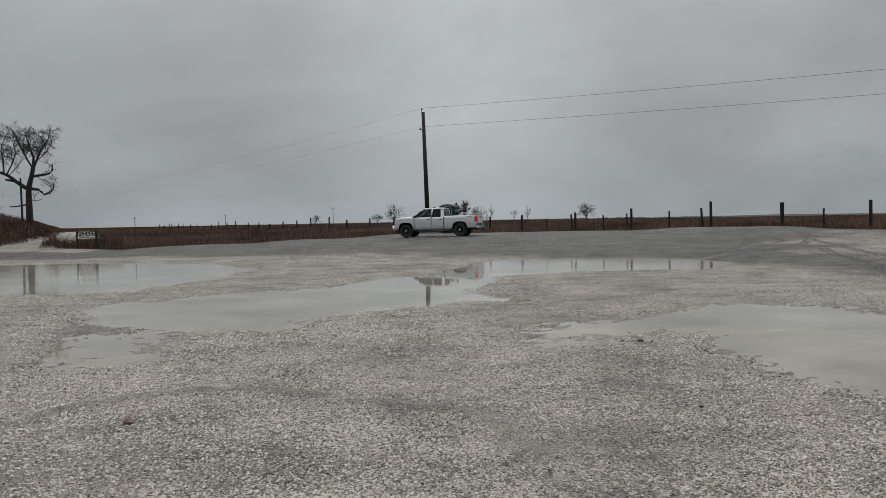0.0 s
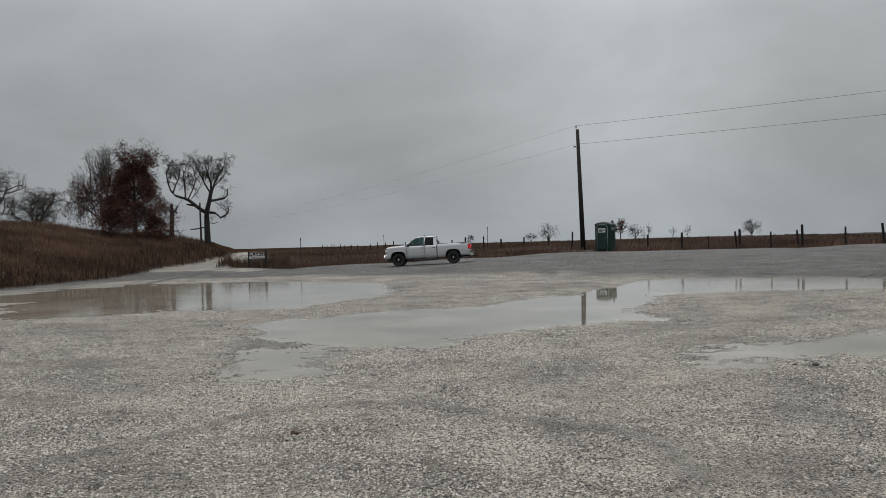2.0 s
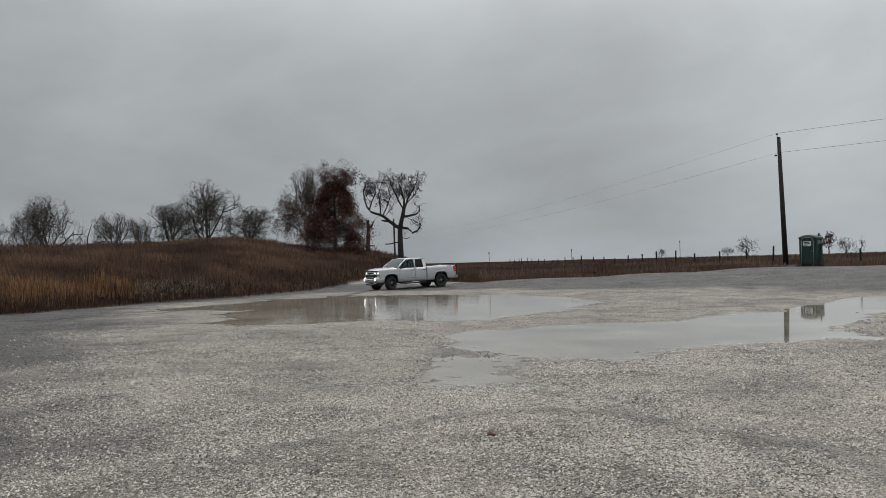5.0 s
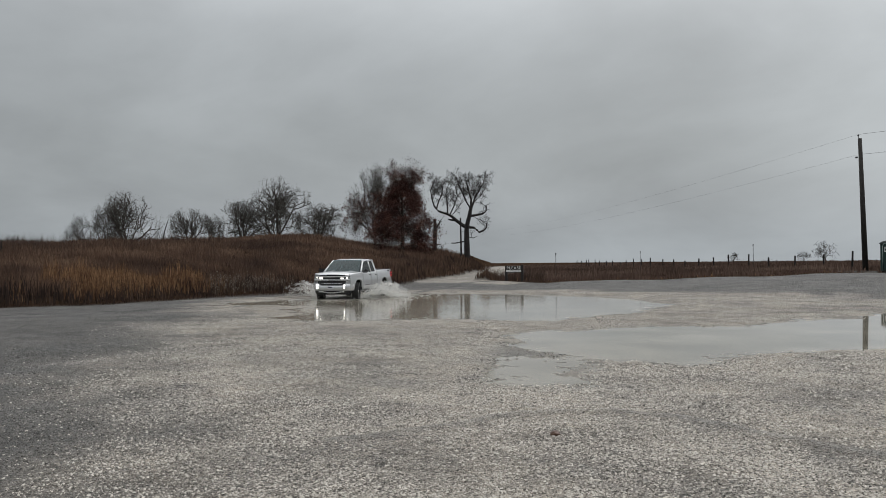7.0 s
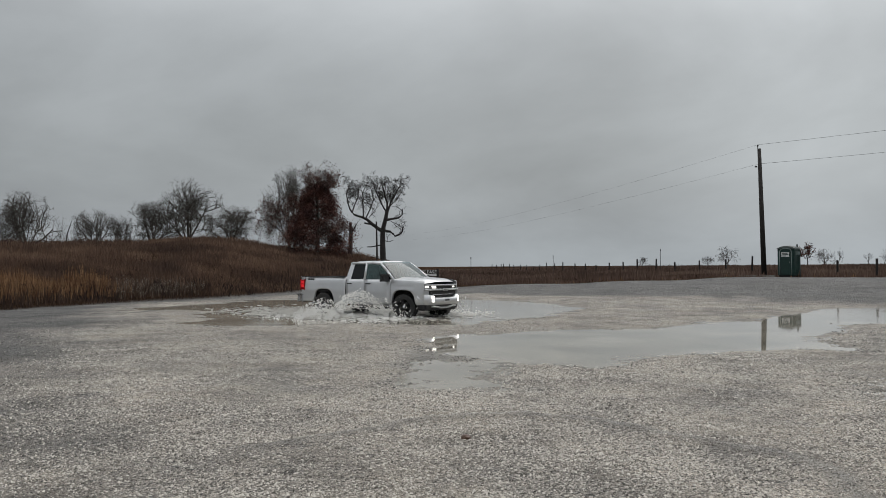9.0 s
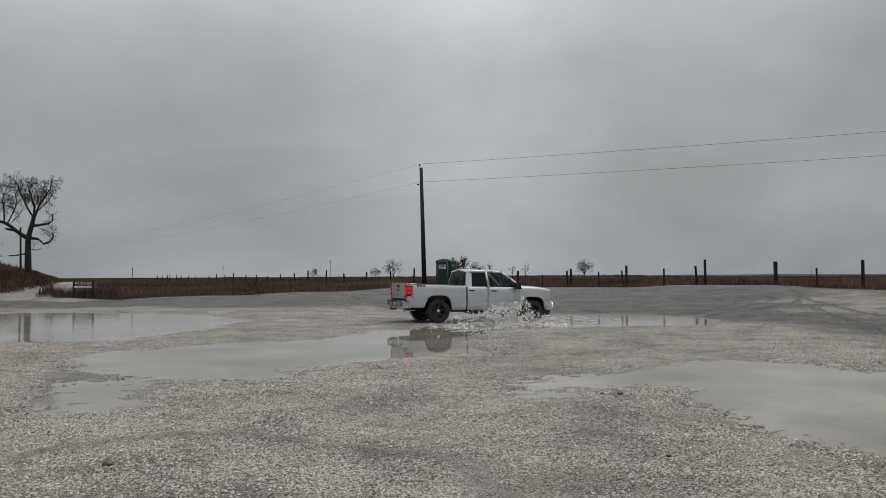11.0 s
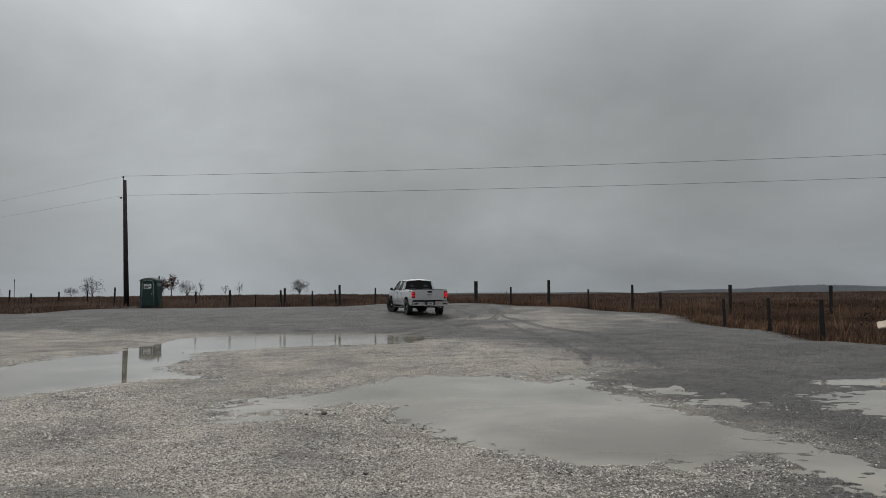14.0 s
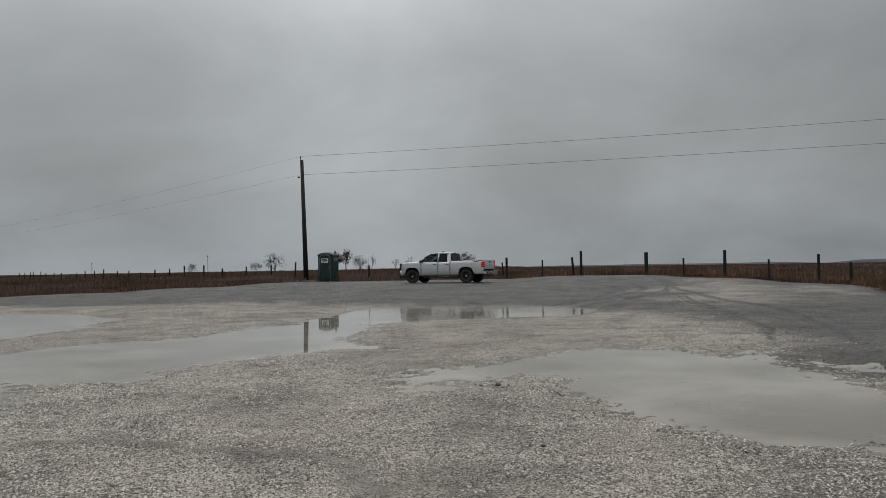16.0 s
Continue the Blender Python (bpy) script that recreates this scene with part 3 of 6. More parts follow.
def seed_stalks(name, az0, az1, d0, d1, count, tall, keep, material, head, label, seed):
    """Thin stalks that stand over the grass, each with a few small seed heads near its top."""
    r = np.random.default_rng(seed)
    az = np.radians(r.uniform(az0, az1, count))
    d = r.uniform(d0, d1, count)
    x, y = np.sin(az) * d, np.cos(az) * d
    z, lot, wet, pale = land(x, y, False)
    ok = keep(x, y, lot, np.degrees(az), d, r)
    v, f = [], []
    for a, b, c in zip(x[ok], y[ok], z[ok]):
        h, w = tall * r.uniform(0.55, 1.15), r.uniform(0.006, 0.012)
        tip = Vector((a + r.normal(0, 0.10) * h, b + r.normal(0, 0.10) * h, c + h))
        k = len(v)
        v += [(a - w, b, c - 0.05), (a + w, b, c - 0.05), (a, b + w, c - 0.05), tuple(tip)]
        f += [(k, k + 1, k + 3), (k + 1, k + 2, k + 3), (k + 2, k, k + 3)]
        for q in range(int(r.integers(2, 6))):
            s = head * r.uniform(0.6, 1.3)
            p = Vector((a, b, c)).lerp(tip, 1 - 0.42 * r.random() ** 1.5) + Vector((r.normal(0, 0.06), r.normal(0, 0.06), 0)) * tall
            k = len(v)
            v += [(p.x - s, p.y, p.z), (p.x + s * 0.5, p.y + s * 0.8, p.z), (p.x + s * 0.5, p.y - s * 0.8, p.z), (p.x, p.y, p.z + s * 1.3), (p.x, p.y, p.z - s * 1.3)]
            f += [(k, k + 1, k + 3), (k + 1, k + 2, k + 3), (k + 2, k, k + 3), (k + 1, k, k + 4), (k + 2, k + 1, k + 4), (k, k + 2, k + 4)]
    return tagged(soup(name, v, f, material), label, "weeds", kind="stuff")


def straw_material(name, stops, patch=0.25, single=0.5, drift=1.9):
    m = bpy.data.materials.new(name)
    m.use_nodes = True
    n, l = m.node_tree.nodes, m.node_tree.links
    b = n["Principled BSDF"]
    b.inputs["Roughness"].default_value, b.inputs["Specular IOR Level"].default_value = 0.75, 0.25
    g, co, k = n.new("ShaderNodeNewGeometry"), n.new("ShaderNodeTexCoord"), n.new("ShaderNodeTexNoise")
    k.inputs["Scale"].default_value, k.inputs["Detail"].default_value = patch, 4.0
    l.new(co.outputs["Object"], k.inputs["Vector"])
    a = n.new("ShaderNodeMath")
    a.operation = "MULTIPLY_ADD"
    a.inputs[1].default_value = single
    l.new(g.outputs["Random Per Island"], a.inputs[0])
    s = n.new("ShaderNodeMath")
    s.operation = "MULTIPLY_ADD"
    s.inputs[1].default_value, s.inputs[2].default_value = drift, 0.52 - 0.5 * single - 0.5 * drift
    l.new(k.outputs["Fac"], s.inputs[0])
    l.new(s.outputs[0], a.inputs[2])
    r = n.new("ShaderNodeValToRGB")
    e = r.color_ramp.elements
    e[0].position, e[0].color = stops[0][0], (*stops[0][1], 1)
    e[1].position, e[1].color = stops[-1][0], (*stops[-1][1], 1)
    for p, c in stops[1:-1]:
        e.new(p).color = (*c, 1)
    l.new(a.outputs[0], r.inputs[0])
    l.new(r.outputs["Color"], b.inputs["Base Color"])
    return m


RUSSET = straw_material("russet_prairie_grass", [(0.1, (0.050, 0.031, 0.023)), (0.4, (0.092, 0.056, 0.040)), (0.65, (0.138, 0.083, 0.056)), (0.9, (0.205, 0.128, 0.084))], 0.22, 0.36, 2.2)
# the far field's haze is put into this paler, greyer grass colour
FIELD = straw_material("hazy_field_grass", [(0.1, (0.068, 0.042, 0.033)), (0.4, (0.108, 0.069, 0.053)), (0.65, (0.145, 0.095, 0.073)), (0.9, (0.20, 0.138, 0.105))], 0.10, 0.30, 2.2)
STRAW = straw_material("straw_grass", [(0.1, (0.060, 0.030, 0.017)), (0.5, (0.165, 0.085, 0.042)), (0.9, (0.38, 0.225, 0.115))], 0.6, 0.8, 0.9)
PALE_HEADS = straw_material("pale_seed_heads", [(0.1, (0.06, 0.042, 0.032)), (0.5, (0.10, 0.074, 0.056)), (0.9, (0.30, 0.25, 0.20))], 0.25, 0.9, 0.4)
TWIGGY = straw_material("dark_weed_stalks", [(0.1, (0.018, 0.012, 0.010)), (0.5, (0.050, 0.030, 0.022)), (0.9, (0.10, 0.062, 0.040))])


# ---- bare trees ----
class Wood:
    """Collects tapered tubes."""

    def __init__(self, seed, crook=0.16, thin=0.008):
        self.v, self.f, self.tips, self.r = [], [], [], random.Random(seed)
        self.crook, self.thin = crook, thin

    def tube(self, points, radii, sides):
        first = None
        for i, (p, rad) in enumerate(zip(points, radii)):
            d = (points[min(i + 1, len(points) - 1)] - points[max(i - 1, 0)]).normalized()
            a = d.orthogonal().normalized()
            b = d.cross(a)
            ring = len(self.v)
            for k in range(sides):
                t = 2 * math.pi * k / sides
                self.v.append(p + (a * math.cos(t) + b * math.sin(t)) * rad)
            if first is not None:
                for k in range(sides):
                    self.f.append((first + k, first + (k + 1) % sides, ring + (k + 1) % sides, ring + k))
            first = ring

    def limb(self, points, r0, r1, sides=7, wobble=0.0):
        pts = []
        for a, b in zip(points, points[1:]):
            a, b = Vector(a), Vector(b)
            for s in (0, 0.5):
                p = a.lerp(b, s)
                if s:
                    p += Vector([self.r.uniform(-1, 1) for _ in range(3)]) * wobble * (b - a).length
                pts.append(p)
        pts.append(Vector(points[-1]))
        n = len(pts) - 1
        self.tube(pts, [r0 + (r1 - r0) * i / n for i in range(n + 1)], sides)
        return pts

    def grow(self, start, way, length, radius, level, spread=0.75, up=0.25, kids=4, steps=4):
        r = self.r
        pts, d = [Vector(start)], Vector(way).normalized()
        for _ in range(steps):
            d = (d + Vector([r.uniform(-1, 1) for _ in range(3)]) * self.crook + Vector((0, 0, up * 0.25))).normalized()
            pts.append(pts[-1] + d * length / steps)
        end = radius * (0.45 if level > 0 else 0.3)
        self.tube(pts, [radius + (end - radius) * i / steps for i in range(steps + 1)], 6 if level > 2 else 4 if level > 0 else 3)
        if level <= 0:
            self.tips += pts[1:]
            return
        for k in range(kids):
            s = 0.30 + 0.70 * (k + r.random() * 0.8) / kids
            i = min(int(s * steps), steps - 1)
            p = pts[i].lerp(pts[i + 1], min(1, s * steps - i))
            a = r.uniform(0, 2 * math.pi)
            o = d.orthogonal().normalized()
            o = (o * math.cos(a) + d.cross(o) * math.sin(a))
            w = (d * (1 - spread * 0.5) + o * spread + Vector((0, 0, up))).normalized()
            self.grow(p, w, length * r.uniform(0.5, 0.72), max(radius * r.uniform(0.42, 0.6), self.thin), level - 1, spread, up, kids, max(2, steps - 1))


BARK = mat("grey_brown_bark", (0.045, 0.038, 0.032), 0.85, var=0.4, scale=3, bump=0.6, bscale=18)
DEADWOOD = mat("dark_weathered_deadwood", (0.024, 0.021, 0.020), 0.85, var=0.45, scale=2.0, bump=0.7, bscale=14)
RED_LEAF = straw_material("withered_oak_leaves", [(0.1, (0.022, 0.010, 0.009)), (0.5, (0.064, 0.024, 0.019)), (0.9, (0.14, 0.062, 0.045))], 0.6)


def leaves(tips, per, size, spread, seed, name, material, parent):
    r = np.random.default_rng(seed)
    p = np.repeat(np.array([tuple(t) for t in tips]), per, 0)
    p = p + r.normal(0, spread, p.shape)
    k = len(p)
    a, b = r.normal(0, 1, (k, 3)), r.normal(0, 1, (k, 3))
    a /= np.linalg.norm(a, axis=1)[:, None]
    b -= a * (a * b).sum(1)[:, None]
    b /= np.linalg.norm(b, axis=1)[:, None]
    s = size * r.uniform(0.6, 1.3, (k, 1))
    v = np.concatenate([p - a * s, p + b * s * 0.45, p + a * s, p - b * s * 0.45], 1).reshape(-1, 3)
    f = (np.arange(k)[:, None] * 4 + np.arange(4)).tolist()
    return soup(name, v.tolist(), f, material, parent)


def spot(bearing, dist, height=None):
    x, y = math.sin(radians(bearing)) * dist, math.cos(radians(bearing)) * dist
    return x, y, ground_z(x, y) if height is None else height


def bare_tree(bearing, dist, top, width, label, seed, limbs=5, levels=3, kids=4, fork=0.10, thin=0.012, leaf=None, group=""):
    """A winter tree whose limbs fan out from low down to a broad, uneven dome."""
    x, y, z = spot(bearing, dist)
    h = max(1.0, 1.65 + math.tan(radians(top)) * math.hypot(x, y) - z)
    root = tagged(new("tree"), label, "tree", group)
    root.location = (x, y, z)
    trunk, crown = Wood(seed), Wood(seed + 50, 0.25, thin)
    r, r0 = crown.r, max(h * 0.020, thin * 2)
    trunk.limb([Vector((0, 0, -0.4)), Vector((0.02 * h, 0, h * fork * 0.5)), Vector((0, 0, h * fork))], r0 * 1.5, r0 * 1.1, 8, 0.05)
    for k in range(limbs):
        a = 2 * math.pi * (k + r.uniform(-0.3, 0.3)) / limbs
        lean = r.uniform(0.7, 1.25) if k % 3 else r.uniform(0.05, 0.35)
        start = Vector((0, 0, h * fork * r.uniform(0.6, 1.0)))
        crown.grow(start, (math.cos(a) * lean, math.sin(a) * lean, 1), h * r.uniform(0.50, 0.60), r0 * r.uniform(0.55, 0.85), levels, 0.85, 0.07, kids, 5)
    xs, zs = sorted(v.x for v in crown.v), sorted(v.z for v in crown.v)
    few = len(xs) // 60
    x0, x1 = xs[few], xs[-few]
    k, mid, kz = width / (x1 - x0), (x1 + x0) / 2, 1.01 * h / zs[-few]
    for v in crown.v + crown.tips:
        s = smooth01((v.z - h * fork) / (0.4 * h))
        v.x, v.y, v.z = (v.x - mid * s) * k, v.y * k, v.z * kz
    for v in crown.v + crown.tips:      # stray shoots stay near the dome
        e = math.sqrt((v.x / (0.53 * width)) ** 2 + (v.y / (0.53 * width)) ** 2 + (max(0.0, v.z - 0.35 * h) / (0.65 * h)) ** 2)
        if e > 0.96:
            g = (0.96 / e) ** 0.55
            v.x, v.y = v.x * g, v.y * g
            if v.z > 0.35 * h:
                v.z = 0.35 * h + (v.z - 0.35 * h) * g
    for v in trunk.v:
        v.x, v.y, v.z = v.x * min(k, 1.3), v.y * min(k, 1.3), v.z * kz
    soup("trunk", trunk.v, trunk.f, BARK, root, True)
    soup("crown", crown.v, crown.f, BARK, root)
    if leaf:
        low, per, size, spread, stuff = leaf
        leaves([t for t in crown.tips if t.z < h * (low + 0.12 * r.uniform(-1, 1))], per, size, spread, seed, "foliage", stuff, root)
    return root


def leafy_oak(bearing, dist, top, seed):
    """Oak that holds its withered leaves: level tiers of limbs all the way up, bare twigs at the top."""
    x, y, z = spot(bearing, dist)
    h = 1.65 + math.tan(radians(top)) * math.hypot(x, y) - z
    root = tagged(new("tree"), "oak keeping dark red withered leaves on the mound", "tree")
    root.location = (x, y, z)
    trunk, crown = Wood(seed), Wood(seed + 1, 0.20, 0.010)
    r = crown.r
    trunk.limb([Vector((0, 0, -0.3)), Vector((0.05, 0, h * 0.3)), Vector((-0.1, 0.1, h * 0.6)), Vector((0.1, 0, h * 0.82))], 0.24, 0.05, 9, 0.02)
    for i in range(84):
        s = 0.06 + 0.84 * ((i + r.random()) / 84) ** 1.15
        a = i * 2.4 + r.uniform(-0.5, 0.5)
        reach = float(np.interp(s, [0.05, 0.2, 0.4, 0.6, 0.8, 1.0], [4.0, 4.5, 3.9, 3.0, 2.1, 1.3])) * r.uniform(0.66, 1.12)
        up = float(np.interp(s, [0, 0.3, 0.7, 1], [-0.12, 0.06, 0.30, 0.9]))
        crown.grow((0, 0, h * s * 0.88), (math.cos(a), math.sin(a), up), reach * 0.56, 0.05 * (1.15 - s), 2, 0.55, 0.02, 4, 4)
    for i in range(9):
        a = i * 2.4
        crown.grow((0, 0, h * 0.66), (math.cos(a) * 0.55, math.sin(a) * 0.55, 1), h * 0.27, 0.04, 3, 0.6, 0.2, 3, 4)
    hi = max(v.z for v in crown.v)
    for v in crown.v + crown.tips:
        v.z *= h / hi
    low = [t for t in crown.tips if r.random() < float(np.interp(t.z / h, [0.0, 0.70, 0.86, 1.0], [1.0, 0.9, 0.35, 0.04]))]
    soup("trunk", trunk.v, trunk.f, BARK, root, True)
    soup("crown", crown.v, crown.f, BARK, root)
    leaves(low, 18, 0.078, 0.22, seed, "foliage", RED_LEAF, root)
    return root


# ---- loose stones ----
def loose_stones(count, seed):
    """Broken chips half sunk in the fines: thick on the loose gravel, few where it is packed or silted."""
    r = np.random.default_rng(seed)
    az = np.radians(r.uniform(-60, 52, count))
    d = 4.5 * (27 / 4.5) ** r.random(count)
    x, y = np.sin(az) * d, np.cos(az) * d
    z, lot, wet, pale = land(x, y)
    loose = 0.62 + 0.55 * wob(x, y, 2.6) + 0.40 * wob(x, y, 0.9) + 0.35 * wob(x, y, 0.35)
    loose *= 1 - 0.95 * np.exp(-(along(SWEEP, x, y) / 0.16) ** 2)
    loose *= np.where(pale > -0.4, 1.0, 0.42)
    loose *= 1 - 0.9 * smooth01(inside_by(MUD, x, y) + 0.3)
    ok = (wet < -0.02 + 0.08 * r.random(count)) & (lot > 0.3) & (loose > r.random(count) * 0.9)
    x, y, z, d, pale = x[ok], y[ok], z[ok], d[ok], pale[ok]
    k = len(x)
    s = (0.0052 + 0.0090 * r.random(k) ** 2.2) * np.clip(0.66 + d / 20, 0.85, 1.6)
    a = (np.arange(5) / 5 * 2 * np.pi)[None] + r.uniform(0, 6.28, (k, 1)) + r.uniform(-0.4, 0.4, (k, 5))
    rad = s[:, None] * r.uniform(0.7, 1.35, (k, 5))
    v = np.zeros((k, 6, 3))
    v[:, :5, 0], v[:, :5, 1] = np.cos(a) * rad, np.sin(a) * rad
    v[:, :5, 2] = s[:, None] * r.uniform(-0.35, 0.35, (k, 5))
    v[:, 5] = np.stack([r.normal(0, 0.3, k) * s, r.normal(0, 0.3, k) * s, s * r.uniform(0.55, 1.15, k)], -1)
    v += np.stack([x, y, z], -1)[:, None]
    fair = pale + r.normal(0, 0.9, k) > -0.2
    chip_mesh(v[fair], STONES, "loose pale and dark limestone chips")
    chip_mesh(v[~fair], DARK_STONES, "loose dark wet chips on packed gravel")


def shore_stones(count, seed):
    """Dark wet pebbles in clumps along the waterlines."""
    r = np.random.default_rng(seed)
    az = np.radians(r.uniform(-46, 46, count))
    d = 7.0 * (42 / 7.0) ** r.random(count)
    x, y = np.sin(az) * d, np.cos(az) * d
    z, lot, wet, pale = land(x, y)
    ok = (wet < 0.10) & (wet > -0.55 * r.random(count)) & (lot > 0.5) & (wob(x, y, 1.3) + 0.7 * wob(x, y, 0.45) > 0.1)
    x, y, z, d = x[ok], y[ok], z[ok], d[ok]
    k = len(x)
    s = (0.010 + 0.020 * r.random(k) ** 2.0) * np.clip(0.6 + d / 45, 0.7, 1.4)
    a = (np.arange(5) / 5 * 2 * np.pi)[None] + r.uniform(0, 6.28, (k, 1)) + r.uniform(-0.4, 0.4, (k, 5))
    rad = s[:, None] * r.uniform(0.7, 1.35, (k, 5))
    v = np.zeros((k, 6, 3))
    v[:, :5, 0], v[:, :5, 1] = np.cos(a) * rad, np.sin(a) * rad
    v[:, :5, 2] = s[:, None] * r.uniform(-0.35, 0.25, (k, 5))
    v[:, 5] = np.stack([r.normal(0, 0.3, k) * s, r.normal(0, 0.3, k) * s, s * r.uniform(0.5, 1.0, k)], -1)
    v += np.stack([x, y, np.maximum(z, -0.004)], -1)[:, None]
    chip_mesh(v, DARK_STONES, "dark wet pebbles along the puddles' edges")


def chip_mesh(v, material, label):
    k = len(v)
    f = np.array([(i, (i + 1) % 5, 5) for i in range(5)])
    loops = (np.arange(k)[:, None, None] * 6 + f[None]).reshape(-1)
    me = bpy.data.meshes.new("loose_stones")
    me.vertices.add(k * 6)
    me.vertices.foreach_set("co", v.ravel())
    me.loops.add(len(loops))
    me.loops.foreach_set("vertex_index", loops.astype(np.int32))
    me.polygons.add(k * 5)
    me.polygons.foreach_set("loop_start", (np.arange(k * 5) * 3).astype(np.int32))
    me.update(calc_edges=True)
    me.materials.append(material)
    return tagged(new("loose_stones", me), label, "gravel", kind="stuff")


STONES = straw_material("limestone_chips", [(0.02, (0.030, 0.027, 0.024)), (0.22, (0.13, 0.12, 0.105)), (0.42, (0.41, 0.383, 0.338)), (0.98, (0.59, 0.56, 0.51))], 0.8, 0.82, 0.5)
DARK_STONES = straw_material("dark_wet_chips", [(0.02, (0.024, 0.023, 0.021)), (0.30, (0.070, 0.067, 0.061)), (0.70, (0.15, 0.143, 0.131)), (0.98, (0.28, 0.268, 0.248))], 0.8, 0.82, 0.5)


# ---- pickup truck ----
def paint_material():
    m = mat("silver_white_car_paint", (0.55, 0.56, 0.575), 0.30, 0.5, var=0.05, scale=2.0, coat=0.9)
    return m


def glass_material(name, tint, clear, ior=1.36, body=(0.012, 0.014, 0.014)):
    m = bpy.data.materials.new(name)
    m.use_nodes = True
    n, l = m.node_tree.nodes, m.node_tree.links
    n.clear()
    out, mx, tr, gl, fr = [n.new("ShaderNode" + k) for k in ("OutputMaterial", "MixShader", "BsdfTransparent", "BsdfGlossy", "Fresnel")]
    df, m2 = n.new("ShaderNodeBsdfDiffuse"), n.new("ShaderNodeMixShader")
    tr.inputs["Color"].default_value = (*tint, 1)
    df.inputs["Color"].default_value = (*body, 1)
    gl.inputs["Roughness"].default_value = 0.02
    fr.inputs["IOR"].default_value = ior
    m2.inputs[0].default_value = clear
    l.new(df.outputs[0], m2.inputs[1])
    l.new(tr.outputs[0], m2.inputs[2])
    l.new(fr.outputs[0], mx.inputs[0])
    l.new(m2.outputs[0], mx.inputs[1])
    l.new(gl.outputs[0], mx.inputs[2])
    l.new(mx.outputs[0], out.inputs[0])
    return m


PAINT = paint_material()
TRIM = mat("black_plastic_trim", (0.018, 0.018, 0.019), 0.55, var=0.2, scale=20)
RUBBER = mat("wet_black_tyre_rubber", (0.014, 0.014, 0.014), 0.5, var=0.3, scale=12, bump=0.3, bscale=80)
RIM = mat("gloss_black_alloy", (0.013, 0.013, 0.014), 0.45, 0.0, var=0.1)
CHROME = mat("chrome", (0.72, 0.73, 0.74), 0.16, 1.0, var=0.05)
CLEAR = glass_material("tinted_side_glass", (0.55, 0.72, 0.70), 0.75)
SCREEN = glass_material("teal_windscreen_glass", (0.26, 0.42, 0.44), 0.45, 1.55, (0.030, 0.066, 0.072))
PRIVACY = glass_material("dark_privacy_glass", (0.012, 0.014, 0.014), 0.06, 1.25)
CABIN = mat("dark_grey_cabin_cloth", (0.05, 0.05, 0.052), 0.8, var=0.2, scale=20)
HEAD = mat("lit_headlight_lens", (1.0, 0.97, 0.9), 0.2, var=0, emit=1.5)
FOG = mat("lit_fog_lamp", (1.0, 0.97, 0.9), 0.2, var=0, emit=3.2)
TAIL = mat("red_tail_lamp_lens", (0.20, 0.008, 0.010), 0.15, var=0.1, scale=10, emit=0.12)
TAIL_LIT = mat("lit_red_lamp", (0.85, 0.020, 0.03), 0.3, var=0, emit=0.20)
PLATE = mat("pale_number_plate", (0.6, 0.62, 0.64), 0.4, var=0.1, scale=30)
UNDER = mat("dark_underbody", (0.02, 0.019, 0.018), 0.8, var=0.3, scale=5)

AXLE, HUB, ARCH = 1.82, 0.41, 0.485
LIFT = 0.01      # raised suspension


def shell_y(x, z):
    """Half width of the body at a height, narrowing to nose and tail."""
    y = np.interp(z, [0.30, 0.42, 0.55, 0.80, 1.02, 1.10, 1.24, 1.33], [0.90, 0.955, 0.980, 0.992, 0.985, 0.975, 0.955, 0.905])
    nose = 0.13 * smooth01((x - 2.10) / 0.62) ** 1.5
    tail = 0.035 * smooth01((-x - 2.5) / 0.5)
    bulge = 0.02 * sum(math.exp(-((x - c) / 0.5) ** 2) for c in (AXLE, -AXLE))
    return float(y - nose - tail + bulge)


def arch_z(dx):
    """The squared-off wheel opening."""
    return HUB + 0.02 + 0.51 * max(0.0, 1 - abs(dx / ARCH) ** 3.2) ** (1 / 3.2)


def sill_z(x):
    z = 0.44 if abs(x) < 1.6 else 0.50
    for c in (AXLE, -AXLE):
        if abs(x - c) < ARCH:
            z = max(z, arch_z(x - c))
    return z


def top_z(x):
    return float(np.interp(x, [-3.0, -0.80, -0.79, 1.30, 1.36, 2.30, 2.55, 2.72], [1.345, 1.345, 1.27, 1.27, 1.285, 1.255, 1.225, 1.165]))


def side_panel(name, parent, side, x0, x1, material, steps=14):
    bm = bmesh.new()
    xs = [x0 + (x1 - x0) * i / steps for i in range(steps + 1)]
    rows = []
    for x in xs:
        lo, hi = sill_z(x), top_z(x)
        row = [bm.verts.new((x, side * (shell_y(x, lo) - 0.05), lo + 0.005))]
        for k in range(10):
            z = lo + (hi - lo) * k / 9
            crease = 0.012 * math.exp(-((z - 0.62) / 0.03) ** 2) - 0.010 * math.exp(-((z - 1.04) / 0.05) ** 2)
            row.append(bm.verts.new((x, side * (shell_y(x, z) + crease), z)))
        row.append(bm.verts.new((x, side * (shell_y(x, hi) - 0.06), hi + 0.012)))
        rows.append(row)
    for a, b in zip(rows, rows[1:]):
        for k in range(len(a) - 1):
            f = (a[k], b[k], b[k + 1], a[k + 1])
            bm.faces.new(f if side < 0 else f[::-1])
    g = bmesh.ops.extrude_edge_only(bm, edges=[e for e in bm.edges if e.is_boundary])
    for v in g["geom"]:
        if isinstance(v, bmesh.types.BMVert):
            v.co.y -= side * 0.03
    return part(name, bm, material, parent, smooth=True)


